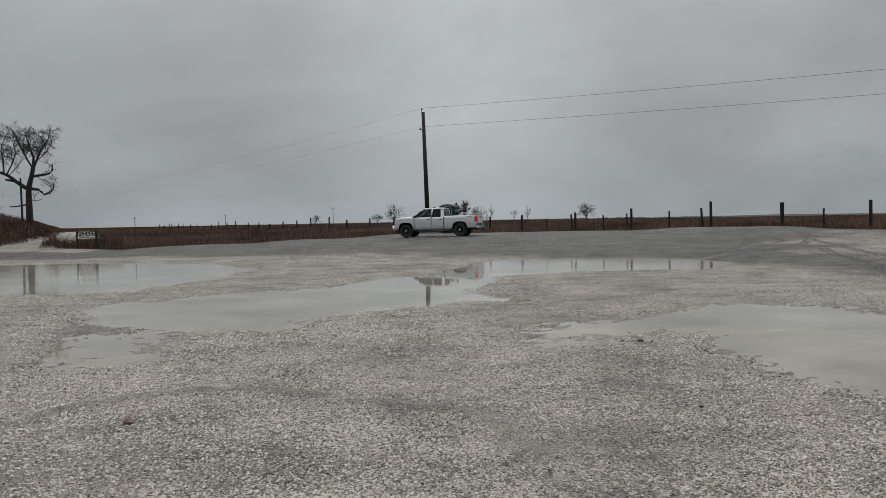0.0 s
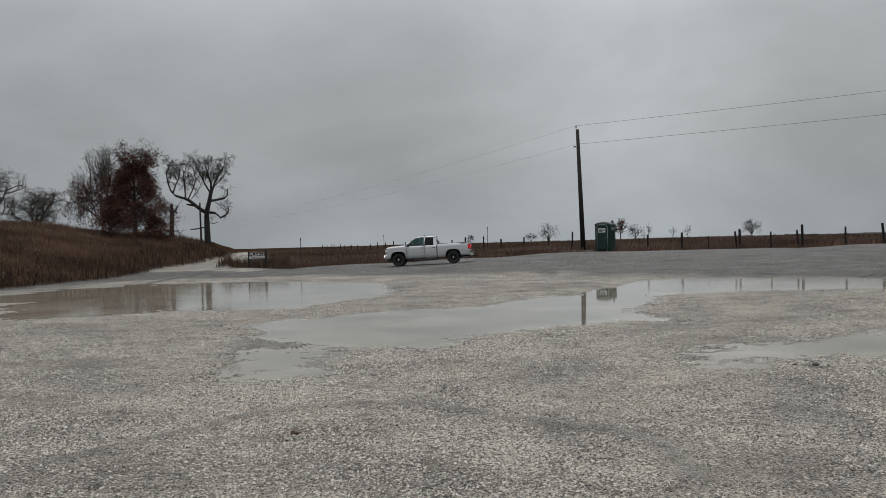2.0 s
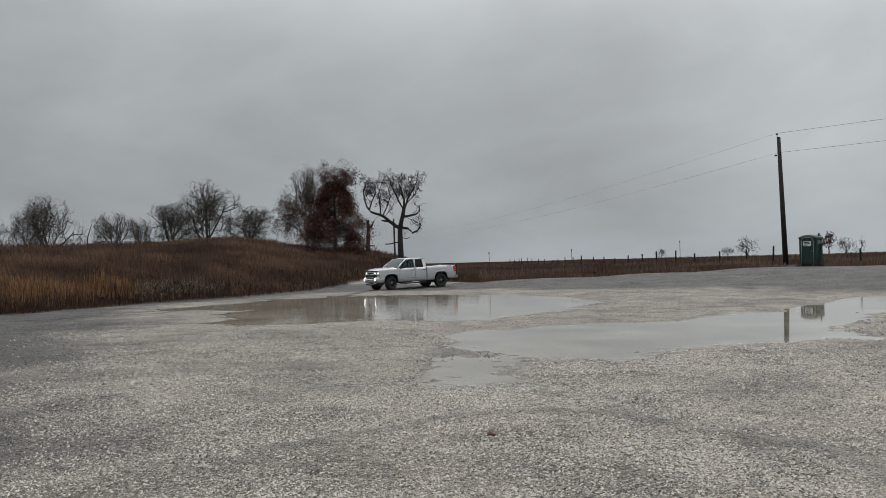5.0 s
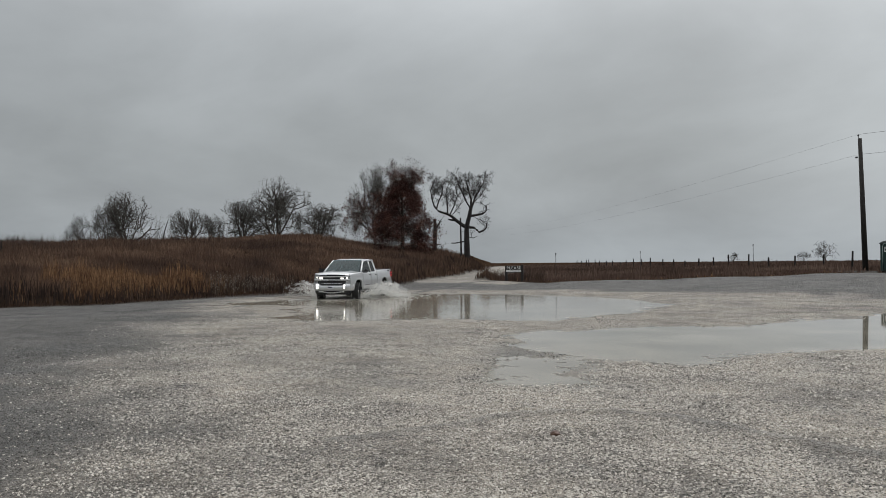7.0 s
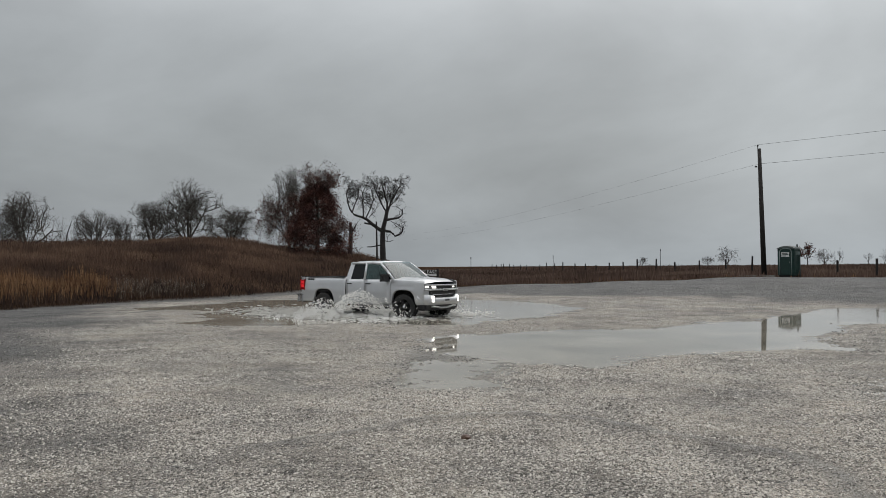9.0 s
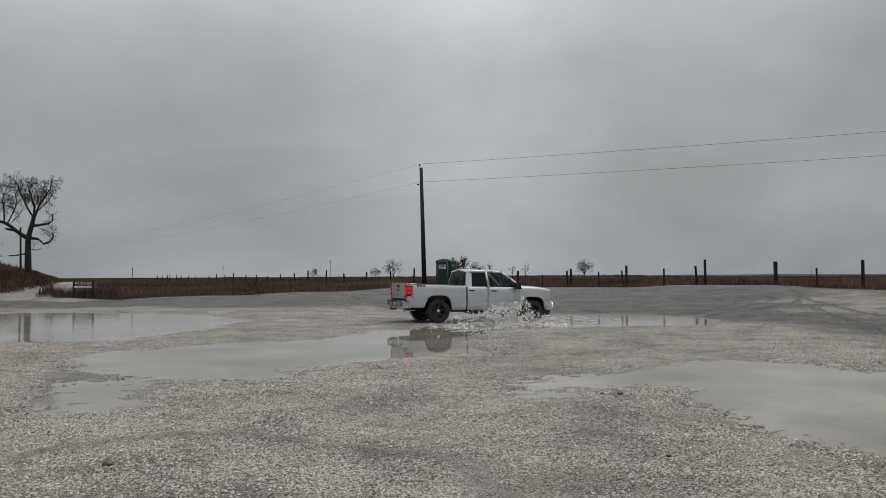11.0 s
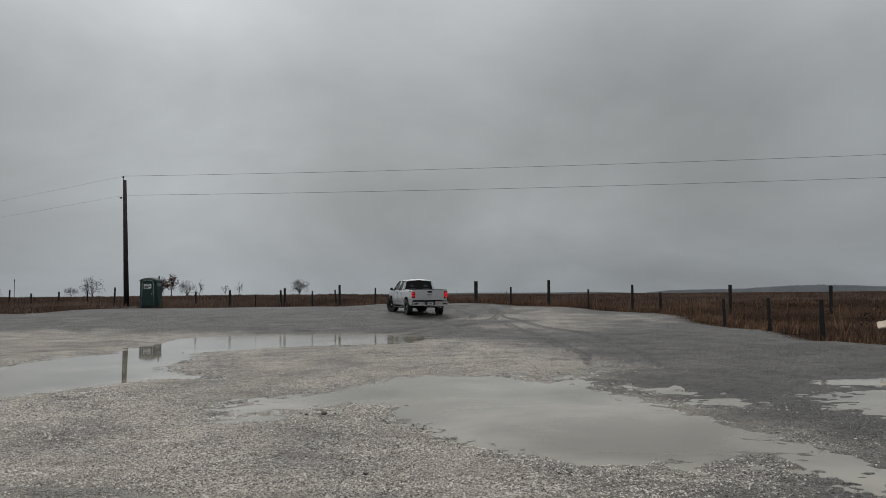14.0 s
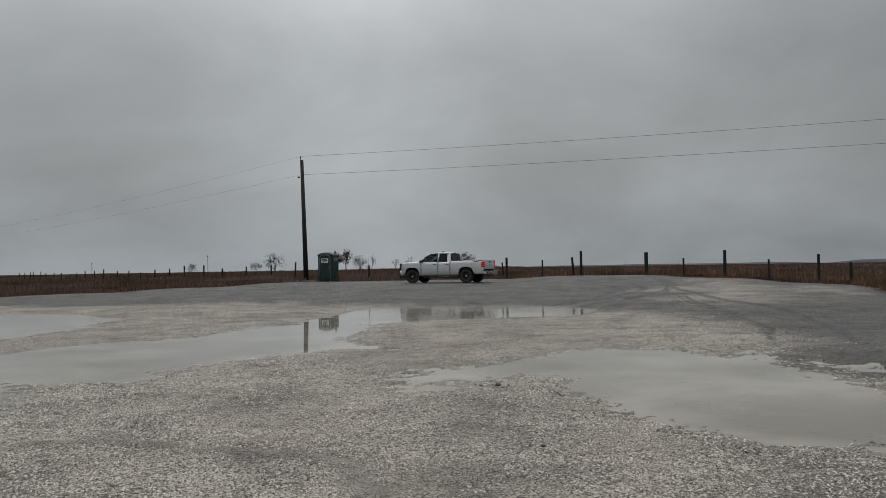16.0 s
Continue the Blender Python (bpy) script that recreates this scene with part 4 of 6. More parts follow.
def wheel(parent, x, side):
    m = new("wheel")
    m.parent = parent
    m.location = (x, side * 0.87, HUB - LIFT)
    s = side
    bm = bmesh.new()
    lathe(bm, [(-0.13, 0.25), (-0.14, 0.33), (-0.135, 0.385), (-0.11, 0.41), (-0.05, 0.415), (0.05, 0.415), (0.11, 0.41), (0.135, 0.385), (0.14, 0.33), (0.13, 0.25), (0.0, 0.235), (-0.13, 0.25)], 36)
    for k in range(36):
        a = 2 * math.pi * k / 36
        for w in (-0.10, 0.10):
            c = Vector((0.412 * math.cos(a + w), w, 0.412 * math.sin(a + w)))
            vs = box(bm, -0.012, -0.045, -0.02, 0.006, 0.045, 0.02)
            t = Matrix.Translation(c) @ Matrix.Rotation(-a - w, 4, "Y")
            for v in vs:
                v.co = t @ v.co
    part("tyre", bm, RUBBER, m)
    bm = bmesh.new()
    lathe(bm, [(s * 0.10, 0.252), (s * 0.115, 0.245), (s * 0.09, 0.225), (s * -0.08, 0.215), (s * -0.08, 0.02)], 30)
    for k in range(6):
        a = 2 * math.pi * k / 6
        vs = box(bm, 0.05, -0.015, -0.028, 0.235, 0.015, 0.028, 0.006)
        bm.verts.ensure_lookup_table()
        t = Matrix.Translation((0, s * 0.085, 0)) @ Matrix.Rotation(a, 4, "Y")
        for v in bm.verts[-24:]:
            v.co = t @ v.co
    part("rim", bm, RIM, m)
    bm = bmesh.new()
    lathe(bm, [(s * 0.06, 0.06), (s * 0.105, 0.055), (s * 0.118, 0.03), (s * 0.12, 0.001)], 16)
    part("hub_cap", bm, CHROME, m, "small chrome centre cap", True)
    return m


def pane(name, parent, pts, material, thick=0.006):
    bm = bmesh.new()
    vs = [bm.verts.new(p) for p in pts]
    f = bm.faces.new(vs)
    bm.normal_update()
    g = bmesh.ops.extrude_face_region(bm, geom=[f])
    for v in g["geom"]:
        if isinstance(v, bmesh.types.BMVert):
            v.co -= f.normal * thick
    return part(name, bm, material, parent)


def strip(bm, pts, width, thick):
    """A bar along a line of points."""
    for a, b in zip(pts, pts[1:]):
        rod(bm, a, b, width, width, 8)


def build_truck():
    truck = tagged(new("pickup_truck"), "silver-white four-door pickup truck with black wheels, driving through puddles", "pickup truck")
    for s in (1, -1):
        f = side_panel("fender", truck, s, 1.275, 2.58, PAINT, 34)
        d = side_panel("front_door", truck, s, 0.085, 1.265, PAINT, 6)
        bm = bmesh.new()
        box(bm, 0.16, s * 0.985 - 0.012, 1.115, 0.38, s * 0.985 + 0.025, 1.15, 0.01)
        part("handle", bm, TRIM, d, "black door handle")
        r = side_panel("rear_door", truck, s, -0.735, 0.075, PAINT, 6)
        bm = bmesh.new()
        box(bm, -0.68, s * 0.985 - 0.012, 1.115, -0.47, s * 0.985 + 0.025, 1.15, 0.01)
        part("handle", bm, TRIM, r, "black door handle")
        b = side_panel("bed_side", truck, s, -2.97, -0.785, PAINT, 42)
        bm = bmesh.new()
        box(bm, -2.95, s * 0.91 - 0.05, 1.345, -0.80, s * 0.91 + 0.01, 1.366, 0.008)
        part("bed_rail_cap", bm, TRIM, b, "black plastic rail cap")
        bm = bmesh.new()
        for k in range(3):
            box(bm, -2.62 + 0.11 * k, s * 0.955 - 0.01, 1.24, -2.54 + 0.11 * k, s * 0.955 + 0.008, 1.29)
        part("badge", bm, TRIM, b, "dark side badge")
        # inner wheel arches
        for c in (AXLE, -AXLE):
            bm = bmesh.new()
            rows = []
            for k in range(21):
                u = -math.cos(math.pi * k / 20)
                q = (c + u * (ARCH + 0.004), arch_z(u * ARCH * 0.9999) + 0.004)
                rows.append([bm.verts.new((q[0], s * w, q[1])) for w in (0.955, 0.45)])
            for p, q in zip(rows, rows[1:]):
                bm.faces.new((p[0], q[0], q[1], p[1]))
            part("wheel_arch_liner", bm, UNDER, truck)
        bm = bmesh.new()
        box(bm, -0.70, s * 0.984 - 0.01, 0.655, 1.24, s * 0.984 + 0.014, 0.685, 0.006)
        part("side_moulding", bm, CHROME, truck, "thin bright strip along the doors")
        # tail lamp
        bm = bmesh.new()
        box(bm, -2.975, s * 0.795, 0.80, -2.86, s * 0.93, 1.345, 0.02)
        part("corner_post", bm, PAINT, truck)
        bm = bmesh.new()
        box(bm, -2.995, s * 0.80, 0.90, -2.79, s * 0.962, 1.245, 0.02)
        t = part("tail_light", bm, TAIL, truck, "red stacked tail lamp, lit")
        bm = bmesh.new()
        for z in (1.16, 1.03):
            box(bm, -3.004, s * 0.82, z - 0.052, -2.82, s * 0.966, z + 0.052, 0.012)
        part("bulb", bm, TAIL_LIT, t, "glowing red lamp")
        bm = bmesh.new()
        box(bm, -2.99, s * 0.85, 0.91, -2.92, s * 0.944, 0.955, 0.01)
        part("reverse_lens", bm, PLATE, t, "pale reversing lens")
        # head and fog lamps
        bm = bmesh.new()
        vs = box(bm, 2.50, s * 0.42, 0.985, 2.72, s * 0.86, 1.10, 0.02)
        for v in bm.verts:
            v.co.x -= 0.22 * smooth01((abs(v.co.y) - 0.55) / 0.35)
        h = part("headlight", bm, CHROME, truck, "wide lit headlight")
        bm = bmesh.new()
        box(bm, 2.55, s * 0.46, 1.012, 2.737, s * 0.76, 1.062, 0.01)
        for v in bm.verts:
            v.co.x -= 0.22 * smooth01((abs(v.co.y) - 0.55) / 0.35)
        part("lens", bm, HEAD, h, "white lit lens")
        bm = bmesh.new()
        box(bm, 2.56, s * 0.625, 0.575, 2.700, s * 0.685, 0.745, 0.012)
        for v in bm.verts:
            u = abs(v.co.y) / 0.965
            if v.co.x > 2.63:
                v.co.x = 2.724 + 0.10 * (1 - u * u) + float(np.interp(v.co.z, [0.56, 0.66, 0.78], [0.02, 0.03, 0.0]))
        part("fog_light", bm, FOG, truck, "upright lit fog lamp")
        bm = bmesh.new()
        box(bm, 2.51, s * 0.62, 0.74, 2.675, s * 0.875, 1.0, 0.03)
        for v in bm.verts:
            v.co.x -= 0.16 * smooth01((abs(v.co.y) - 0.6) / 0.3)
        part("front_corner", bm, PAINT, truck)
        # mirror
        bm = bmesh.new()
        box(bm, 1.07, s * 1.02, 1.25, 1.21, s * 1.19, 1.41, 0.04)
        box(bm, 1.08, s * 0.93, 1.25, 1.16, s * 1.05, 1.30, 0.01)
        part("wing_mirror", bm, TRIM, truck, "black wing mirror")
        # side step
        bm = bmesh.new()
        strip(bm, [(1.15, s * 0.90, 0.37), (0.9, s * 0.96, 0.34), (-0.6, s * 0.96, 0.34), (-0.8, s * 0.90, 0.37)], 0.035, 0.03)
        part("side_step", bm, TRIM, truck, "black tubular side step", True)
    # bonnet
    bm = bmesh.new()
    rows = []
    for i in range(15):
        x = 1.33 + 1.34 * i / 14
        row = []
        for k in range(17):
            y = -1 + 2 * k / 16
            w = min(shell_y(x, top_z(x)), 0.93) - 0.02
            z = top_z(x) + 0.055 * (1 - y * y) + 0.035 * math.exp(-((abs(y) - 0.52) / 0.16) ** 2) * (1 - i / 18) - 0.035 * (i / 14) ** 8
            row.append(bm.verts.new((x + (0.05 * (1 - y * y) - 0.13 * abs(y) ** 3) * i / 14, y * w, z)))
        rows.append(row)
    for a, b in zip(rows, rows[1:]):
        for k in range(16):
            bm.faces.new((a[k], b[k], b[k + 1], a[k + 1]))
    part("bonnet", bm, PAINT, truck, smooth=True)
    # front: grille bars, bumper, skid plate
    bm = bmesh.new()
    box(bm, 2.45, -0.68, 0.62, 2.64, 0.68, 1.10, 0.02)
    for v in bm.verts:
        v.co.x += 0.06 * (1 - v.co.y ** 2)
    g = part("grille", bm, TRIM, truck, "black grille")
    for z, t, w in ((0.955, 0.030, 0.86), (1.10, 0.022, 0.80), (0.80, 0.012, 0.62)):
        bm = bmesh.new()
        pts = [(2.69 + 0.07 * (1 - y * y) - 0.2 * max(0, abs(y) - 0.6), y * w, z) for y in np.linspace(-1, 1, 13)]
        strip(bm, pts, t, t)
        part("grille_bar", bm, PAINT if t > 0.02 else CHROME, g, "body-coloured bar", True)
    bm = bmesh.new()
    box(bm, 2.66, -0.14, 0.91, 2.79, 0.14, 0.995, 0.02)
    part("badge", bm, CHROME, g, "plain metal badge")
    bm = bmesh.new()
    rows = []
    for y in np.linspace(-1, 1, 25):
        x = 2.70 + 0.10 * (1 - y * y) - 0.33 * max(0, abs(y) - 0.80) / 0.20
        dip = 0.09 * smooth01((0.66 - abs(y)) / 0.12)
        row = [(x - 0.10, 0.80 - dip), (x, 0.78 - dip), (x + 0.03, 0.64), (x + 0.02, 0.51), (x - 0.05, 0.47)]
        rows.append([bm.verts.new((a, y * 0.965, float(b))) for a, b in row])
    for a, b in zip(rows, rows[1:]):
        for k in range(4):
            bm.faces.new((a[k], a[k + 1], b[k + 1], b[k]))
    part("front_bumper", bm, PAINT, truck, "silver bumper", True)
    bm = bmesh.new()
    box(bm, 2.30, -0.84, 0.29, 2.68, 0.84, 0.52, 0.05)
    for v in bm.verts:
        v.co.x -= 0.18 * max(0, abs(v.co.y) - 0.5)
    part("lower_valance", bm, TRIM, truck, "black lower valance")
    bm = bmesh.new()
    strip(bm, [(2.70, y * 0.62, 0.42 - 0.05 * smooth01((0.6 - abs(y)) / 0.2)) for y in np.linspace(-1, 1, 9)], 0.03, 0.03)
    part("skid_plate", bm, PAINT, truck, "silver lower bar", True)
    bm = bmesh.new()
    box(bm, 2.825, -0.16, 0.565, 2.85, 0.16, 0.67, 0.006)
    n = part("number_plate", bm, PLATE, truck, "front number plate with a dark bar")
    bm = bmesh.new()
    box(bm, 2.847, -0.11, 0.595, 2.854, 0.11, 0.64)
    part("plate_marks", bm, TRIM, n)
    # tail: tailgate, bumper, plate
    bm = bmesh.new()
    box(bm, -2.995, -0.795, 0.80, -2.92, 0.795, 1.355, 0.02)
    t = part("tailgate", bm, PAINT, truck, "silver tailgate")
    bm = bmesh.new()
    box(bm, -3.012, -0.74, 0.93, -2.99, 0.74, 1.13, 0.015)
    part("pressed_panel", bm, PAINT, t)
    bm = bmesh.new()
    box(bm, -3.02, -0.13, 1.19, -2.985, 0.13, 1.29, 0.02)
    part("handle", bm, TRIM, t, "black tailgate handle")
    bm = bmesh.new()
    box(bm, -3.022, -0.15, 1.06, -3.008, 0.15, 1.12, 0.01)
    part("badge", bm, CHROME, t, "plain metal badge")
    bm = bmesh.new()
    for s in (1, -1):
        box(bm, -3.12, s * 0.30, 0.50, -2.90, s * 0.97, 0.715, 0.035)
    box(bm, -3.10, -0.33, 0.48, -2.92, 0.33, 0.62, 0.02)
    r = part("rear_bumper", bm, CHROME, truck, "bright rear bumper")
    bm = bmesh.new()
    box(bm, -3.13, -0.97, 0.70, -2.90, 0.97, 0.74, 0.012)
    box(bm, -3.125, 0.66, 0.56, -3.06, 0.90, 0.65, 0.012)
    box(bm, -3.125, -0.90, 0.56, -3.06, -0.66, 0.65, 0.012)
    part("step_pad", bm, TRIM, r, "black step pad")
    bm = bmesh.new()
    box(bm, -3.115, -0.27, 0.52, -3.09, 0.27, 0.70, 0.01)
    part("plate_recess", bm, TRIM, r)
    bm = bmesh.new()
    box(bm, -3.122, -0.155, 0.56, -3.11, 0.155, 0.67)
    n = part("number_plate", bm, PLATE, truck, "rear number plate with a dark bar")
    bm = bmesh.new()
    box(bm, -3.127, -0.10, 0.59, -3.12, 0.10, 0.63)
    part("plate_marks", bm, UNDER, n)
    bm = bmesh.new()
    rod(bm, (-3.05, 0, 0.44), (-3.28, 0, 0.44), 0.035)
    bmesh.ops.create_uvsphere(bm, u_segments=10, v_segments=6, radius=0.035, matrix=Matrix.Translation((-3.26, 0, 0.49)))
    part("tow_hitch", bm, TRIM, truck, "black tow hitch")
    bm = bmesh.new()
    rod(bm, (-2.55, -0.55, 0.42), (-2.98, -0.62, 0.40), 0.035)
    part("exhaust_pipe", bm, CHROME, truck)
    # bed floor, bulkhead
    bm = bmesh.new()
    box(bm, -2.93, -0.80, 0.80, -0.84, 0.80, 0.86)
    box(bm, -0.86, -0.86, 0.60, -0.80, 0.86, 1.36)
    box(bm, -2.93, 0.80, 0.82, -0.84, 0.86, 1.34)
    box(bm, -2.93, -0.86, 0.82, -0.84, -0.80, 1.34)
    part("bed_liner", bm, TRIM, truck, "black bed liner")
    bm = bmesh.new()
    box(bm, -2.85, -0.42, 0.42, 2.3, 0.42, 0.62, 0.03)
    box(bm, -0.8, -0.88, 0.42, 1.3, 0.88, 0.52, 0.03)
    # dark blocks added behind the wheel openings so no light shows through
    box(bm, 1.30, -0.50, 0.55, 2.48, 0.50, 1.14, 0.03)
    box(bm, -2.45, -0.50, 0.45, -1.25, 0.50, 0.78, 0.03)
    rod(bm, (AXLE, -0.8, HUB), (AXLE, 0.8, HUB), 0.05)
    rod(bm, (-AXLE, -0.8, HUB), (-AXLE, 0.8, HUB), 0.06)
    bmesh.ops.create_uvsphere(bm, u_segments=12, v_segments=8, radius=0.16, matrix=Matrix.Translation((-AXLE, 0, HUB)))
    part("chassis", bm, UNDER, truck)
    # cab: roof, pillars, glass
    zb, zr = 1.27, 1.845
    def at(x, z, s):
        return (x, s * float(np.interp(z, [1.27, 1.845], [0.925, 0.735])), z)
    bm = bmesh.new()
    rows = []
    for i in range(11):
        x = -0.72 + 1.36 * i / 10
        end = min(i, 10 - i)
        dz = -0.03 * (1 - min(1, end / 2)) ** 2
        row = []
        for k in range(13):
            y = -1 + 2 * k / 12
            row.append(bm.verts.new((x, y * 0.76, 1.845 + dz + 0.055 * (1 - abs(y) ** 2.6))))
        rows.append(row)
    for a, b in zip(rows, rows[1:]):
        for k in range(12):
            bm.faces.new((a[k], b[k], b[k + 1], a[k + 1]))
    g = bmesh.ops.extrude_edge_only(bm, edges=[e for e in bm.edges if e.is_boundary])
    for v in g["geom"]:
        if isinstance(v, bmesh.types.BMVert):
            v.co.z -= 0.05
    part("roof", bm, PAINT, truck, smooth=True)
    for s in (1, -1):
        bm = bmesh.new()
        strip(bm, [at(1.36, zb, s), at(1.0, 1.56, s), at(0.66, 1.79, s), at(0.3, 1.815, s), at(-0.62, 1.81, s)], 0.045, 0.05)
        part("windscreen_pillar", bm, PAINT, truck, smooth=True)
        bm = bmesh.new()
        strip(bm, [at(0.085, zb, s), at(0.03, zr, s)], 0.05, 0.05)
        part("door_pillar", bm, PAINT, truck, smooth=True)
        bm = bmesh.new()
        q = [at(-0.56, zb, s), at(-0.52, zr, s), at(-0.70, zr, s), at(-0.79, zb, s)]
        vs = [bm.verts.new(p) for p in q] + [bm.verts.new((p[0], p[1] - s * 0.09, p[2])) for p in q]
        for f in ((0, 1, 2, 3), (7, 6, 5, 4), (0, 4, 5, 1), (1, 5, 6, 2), (2, 6, 7, 3), (3, 7, 4, 0)):
            bm.faces.new([vs[i] for i in f])
        part("cab_corner", bm, PAINT, truck)
        pane("side_window", truck, [at(1.27, zb, s), at(1.20, 1.37, s), at(0.66, 1.80, s), at(0.09, zr - 0.02, s), at(0.12, zb, s)], CLEAR)
        pane("rear_side_window", truck, [at(0.05, zb, s), at(0.00, zr - 0.03, s), at(-0.51, zr - 0.03, s), at(-0.56, zb, s)], PRIVACY)
    bm = bmesh.new()
    rows = []
    for i in range(7):
        k = i / 6
        rows.append([bm.verts.new((1.40 - 0.74 * k + 0.07 * (1 - u * u), u * (0.85 - 0.15 * k), 1.27 + 0.585 * k + 0.03 * math.sin(math.pi * k))) for u in np.linspace(-1, 1, 13)])
    for a, b in zip(rows, rows[1:]):
        for k in range(12):
            bm.faces.new((a[k], a[k + 1], b[k + 1], b[k]))
    part("windscreen", bm, SCREEN, truck, smooth=True)
    pane("rear_window", truck, [(-0.80, 0.80, 1.30), (-0.71, 0.68, 1.83), (-0.71, -0.68, 1.83), (-0.80, -0.80, 1.30)], PRIVACY)
    bm = bmesh.new()
    box(bm, -0.755, -0.14, 1.835, -0.70, 0.14, 1.86, 0.008)
    part("brake_light", bm, TAIL, truck, "small red roof brake lamp")
    bm = bmesh.new()
    box(bm, 0.02, -0.02, 1.88, 0.16, 0.02, 1.95, 0.015)
    part("roof_aerial", bm, TRIM, truck, "black shark-fin aerial")
    # cabin
    for x in (0.28, -0.52):
        for y in (0.40, -0.40):
            bm = bmesh.new()
            box(bm, x - 0.25, y - 0.26, 0.75, x + 0.25, y + 0.26, 0.95, 0.04)
            box(bm, x - 0.30, y - 0.24, 0.90, x - 0.16, y + 0.24, 1.46, 0.05)
            box(bm, x - 0.28, y - 0.12, 1.44, x - 0.20, y + 0.12, 1.60, 0.03)
            part("seat", bm, CABIN, truck)
    bm = bmesh.new()
    box(bm, 0.95, -0.84, 0.85, 1.35, 0.84, 1.24, 0.06)
    part("dashboard", bm, CABIN, truck)
    bm = bmesh.new()
    pts = [(0.78 + 0.06 * math.sin(a), 0.40 + 0.18 * math.cos(a), 1.17 + 0.17 * math.sin(a)) for a in np.linspace(0, 2 * math.pi, 17)]
    strip(bm, pts, 0.014, 0.01)
    part("steering_wheel", bm, TRIM, truck)
    wheels = [wheel(truck, x, s) for x in (AXLE, -AXLE) for s in (1, -1)]
    return truck, wheels


# where the truck is: time, middle of the wheelbase, heading counter-clockwise from +x
DRIVE = [(0.0, -0.36, 55.0, 166), (1.0, -5.83, 54.7, 178), (2.0, -11.26, 54.5, 187), (3.0, -16.13, 53.2, 198), (3.7, -19.0, 51.5, 208), (4.75, -22.2, 47.6, 232), (5.8, -23.75, 43.1, 255), (6.4, -23.85, 38.45, 268),
         (7.0, -22.7, 33.1, 283), (7.4, -21.6, 30.5, 295), (7.8, -19.85, 28.9, 306), (8.0, -18.9, 27.7, 316), (8.2, -17.95, 26.9, 324), (9.25, -10.9, 25.2, 350), (10.3, -3.66, 27.3, 19), (10.6, -1.52, 28.4, 21),
         (11.0, 1.44, 30.2, 20), (11.5, 5.09, 32.4, 20), (12.0, 8.24, 34.0, 26), (12.5, 10.87, 35.5, 36), (13.0, 13.2, 38.5, 49), (13.5, 14.4, 41.8, 68), (14.0, 14.67, 44.6, 87), (14.5, 13.87, 46.4, 103), (15.0, 12.4, 48.4, 120), (15.5, 10.2, 49.9, 136), (16.0, 7.81, 51.2, 148)]


# ---- water thrown up by the wheels ----
SPRAY = mat("white_spray", (0.74, 0.735, 0.71), 0.25, var=0.12, scale=20)


def splash_mesh(seed, count, side):
    """A fan of drops beside a wheel: x ahead, y outwards, z up."""
    r = np.random.default_rng(seed)
    u = r.random(count) ** 0.8                       # along each jet
    jet = r.integers(0, 26, count)
    aim = np.linspace(0, 1, 26)[jet]
    lift = (0.50 + 0.55 * r.random(26))[jet] * (1 - 0.35 * aim)
    x = 0.35 - u * (0.4 + 2.1 * aim) + r.normal(0, 0.05, count)
    y = 0.10 + u * (0.45 + 1.75 * (1 - aim)) + r.normal(0, 0.05, count)
    z = 4 * lift * u * (1.02 - u) * 0.95 + r.normal(0, 0.04, count)
    low = r.random(count) < 0.50                     # churned foam low down
    z = np.where(low, 0.05 * np.abs(r.normal(0, 1, count)), z)
    x, y = np.where(low, r.uniform(-3.4, 1.5, count), x), np.where(low, r.triangular(-1.0, 0.2, 2.9, count), y)
    mist = ~low & (r.random(count) < 0.22)           # fine spray round the wheel itself
    x, y, z = np.where(mist, r.normal(0.2, 0.45, count), x), np.where(mist, r.normal(-0.1, 0.30, count), y), np.where(mist, np.abs(r.normal(0, 0.22, count)), z)
    z = np.maximum(z, 0.0)
    s = 0.005 + 0.019 * r.random(count) ** 2.2
    tet = np.array([(1, 0, -0.5), (-0.6, 0.8, -0.5), (-0.6, -0.8, -0.5), (0, 0, 1.2)], float)
    v = tet[None] * r.uniform(0.7, 1.4, (count, 4, 1)) * s[:, None, None]
    # drops stretch along their way
    slope = 4 * lift * (1.0 - 2 * u)
    way = np.stack([-(0.4 + 1.9 * aim), (0.35 + 1.15 * (1 - aim)) * side, slope], -1)
    way /= np.linalg.norm(way, axis=1)[:, None]
    v += (v @ way[:, :, None]) * way[:, None, :] * np.where(low, 0.2, 1.6)[:, None, None]
    v *= np.where(low[:, None], np.array([[2.6, 2.1, 0.8]]), 1.0)[:, None, :]
    v += np.stack([x, y * side, z], -1)[:, None]
    f = np.array([(0, 1, 3), (1, 2, 3), (2, 0, 3), (0, 2, 1)])
    f = (np.arange(count)[:, None, None] * 4 + f[None]).reshape(-1, 3)
    me = bpy.data.meshes.new("water_splash")
    me.from_pydata(v.reshape(-1, 3).tolist(), [], f.tolist())
    me.materials.append(SPRAY)
    return me


CHURN = mat("churned_silty_water", (0.39, 0.375, 0.335), 0.35, var=0.2, scale=1.5)


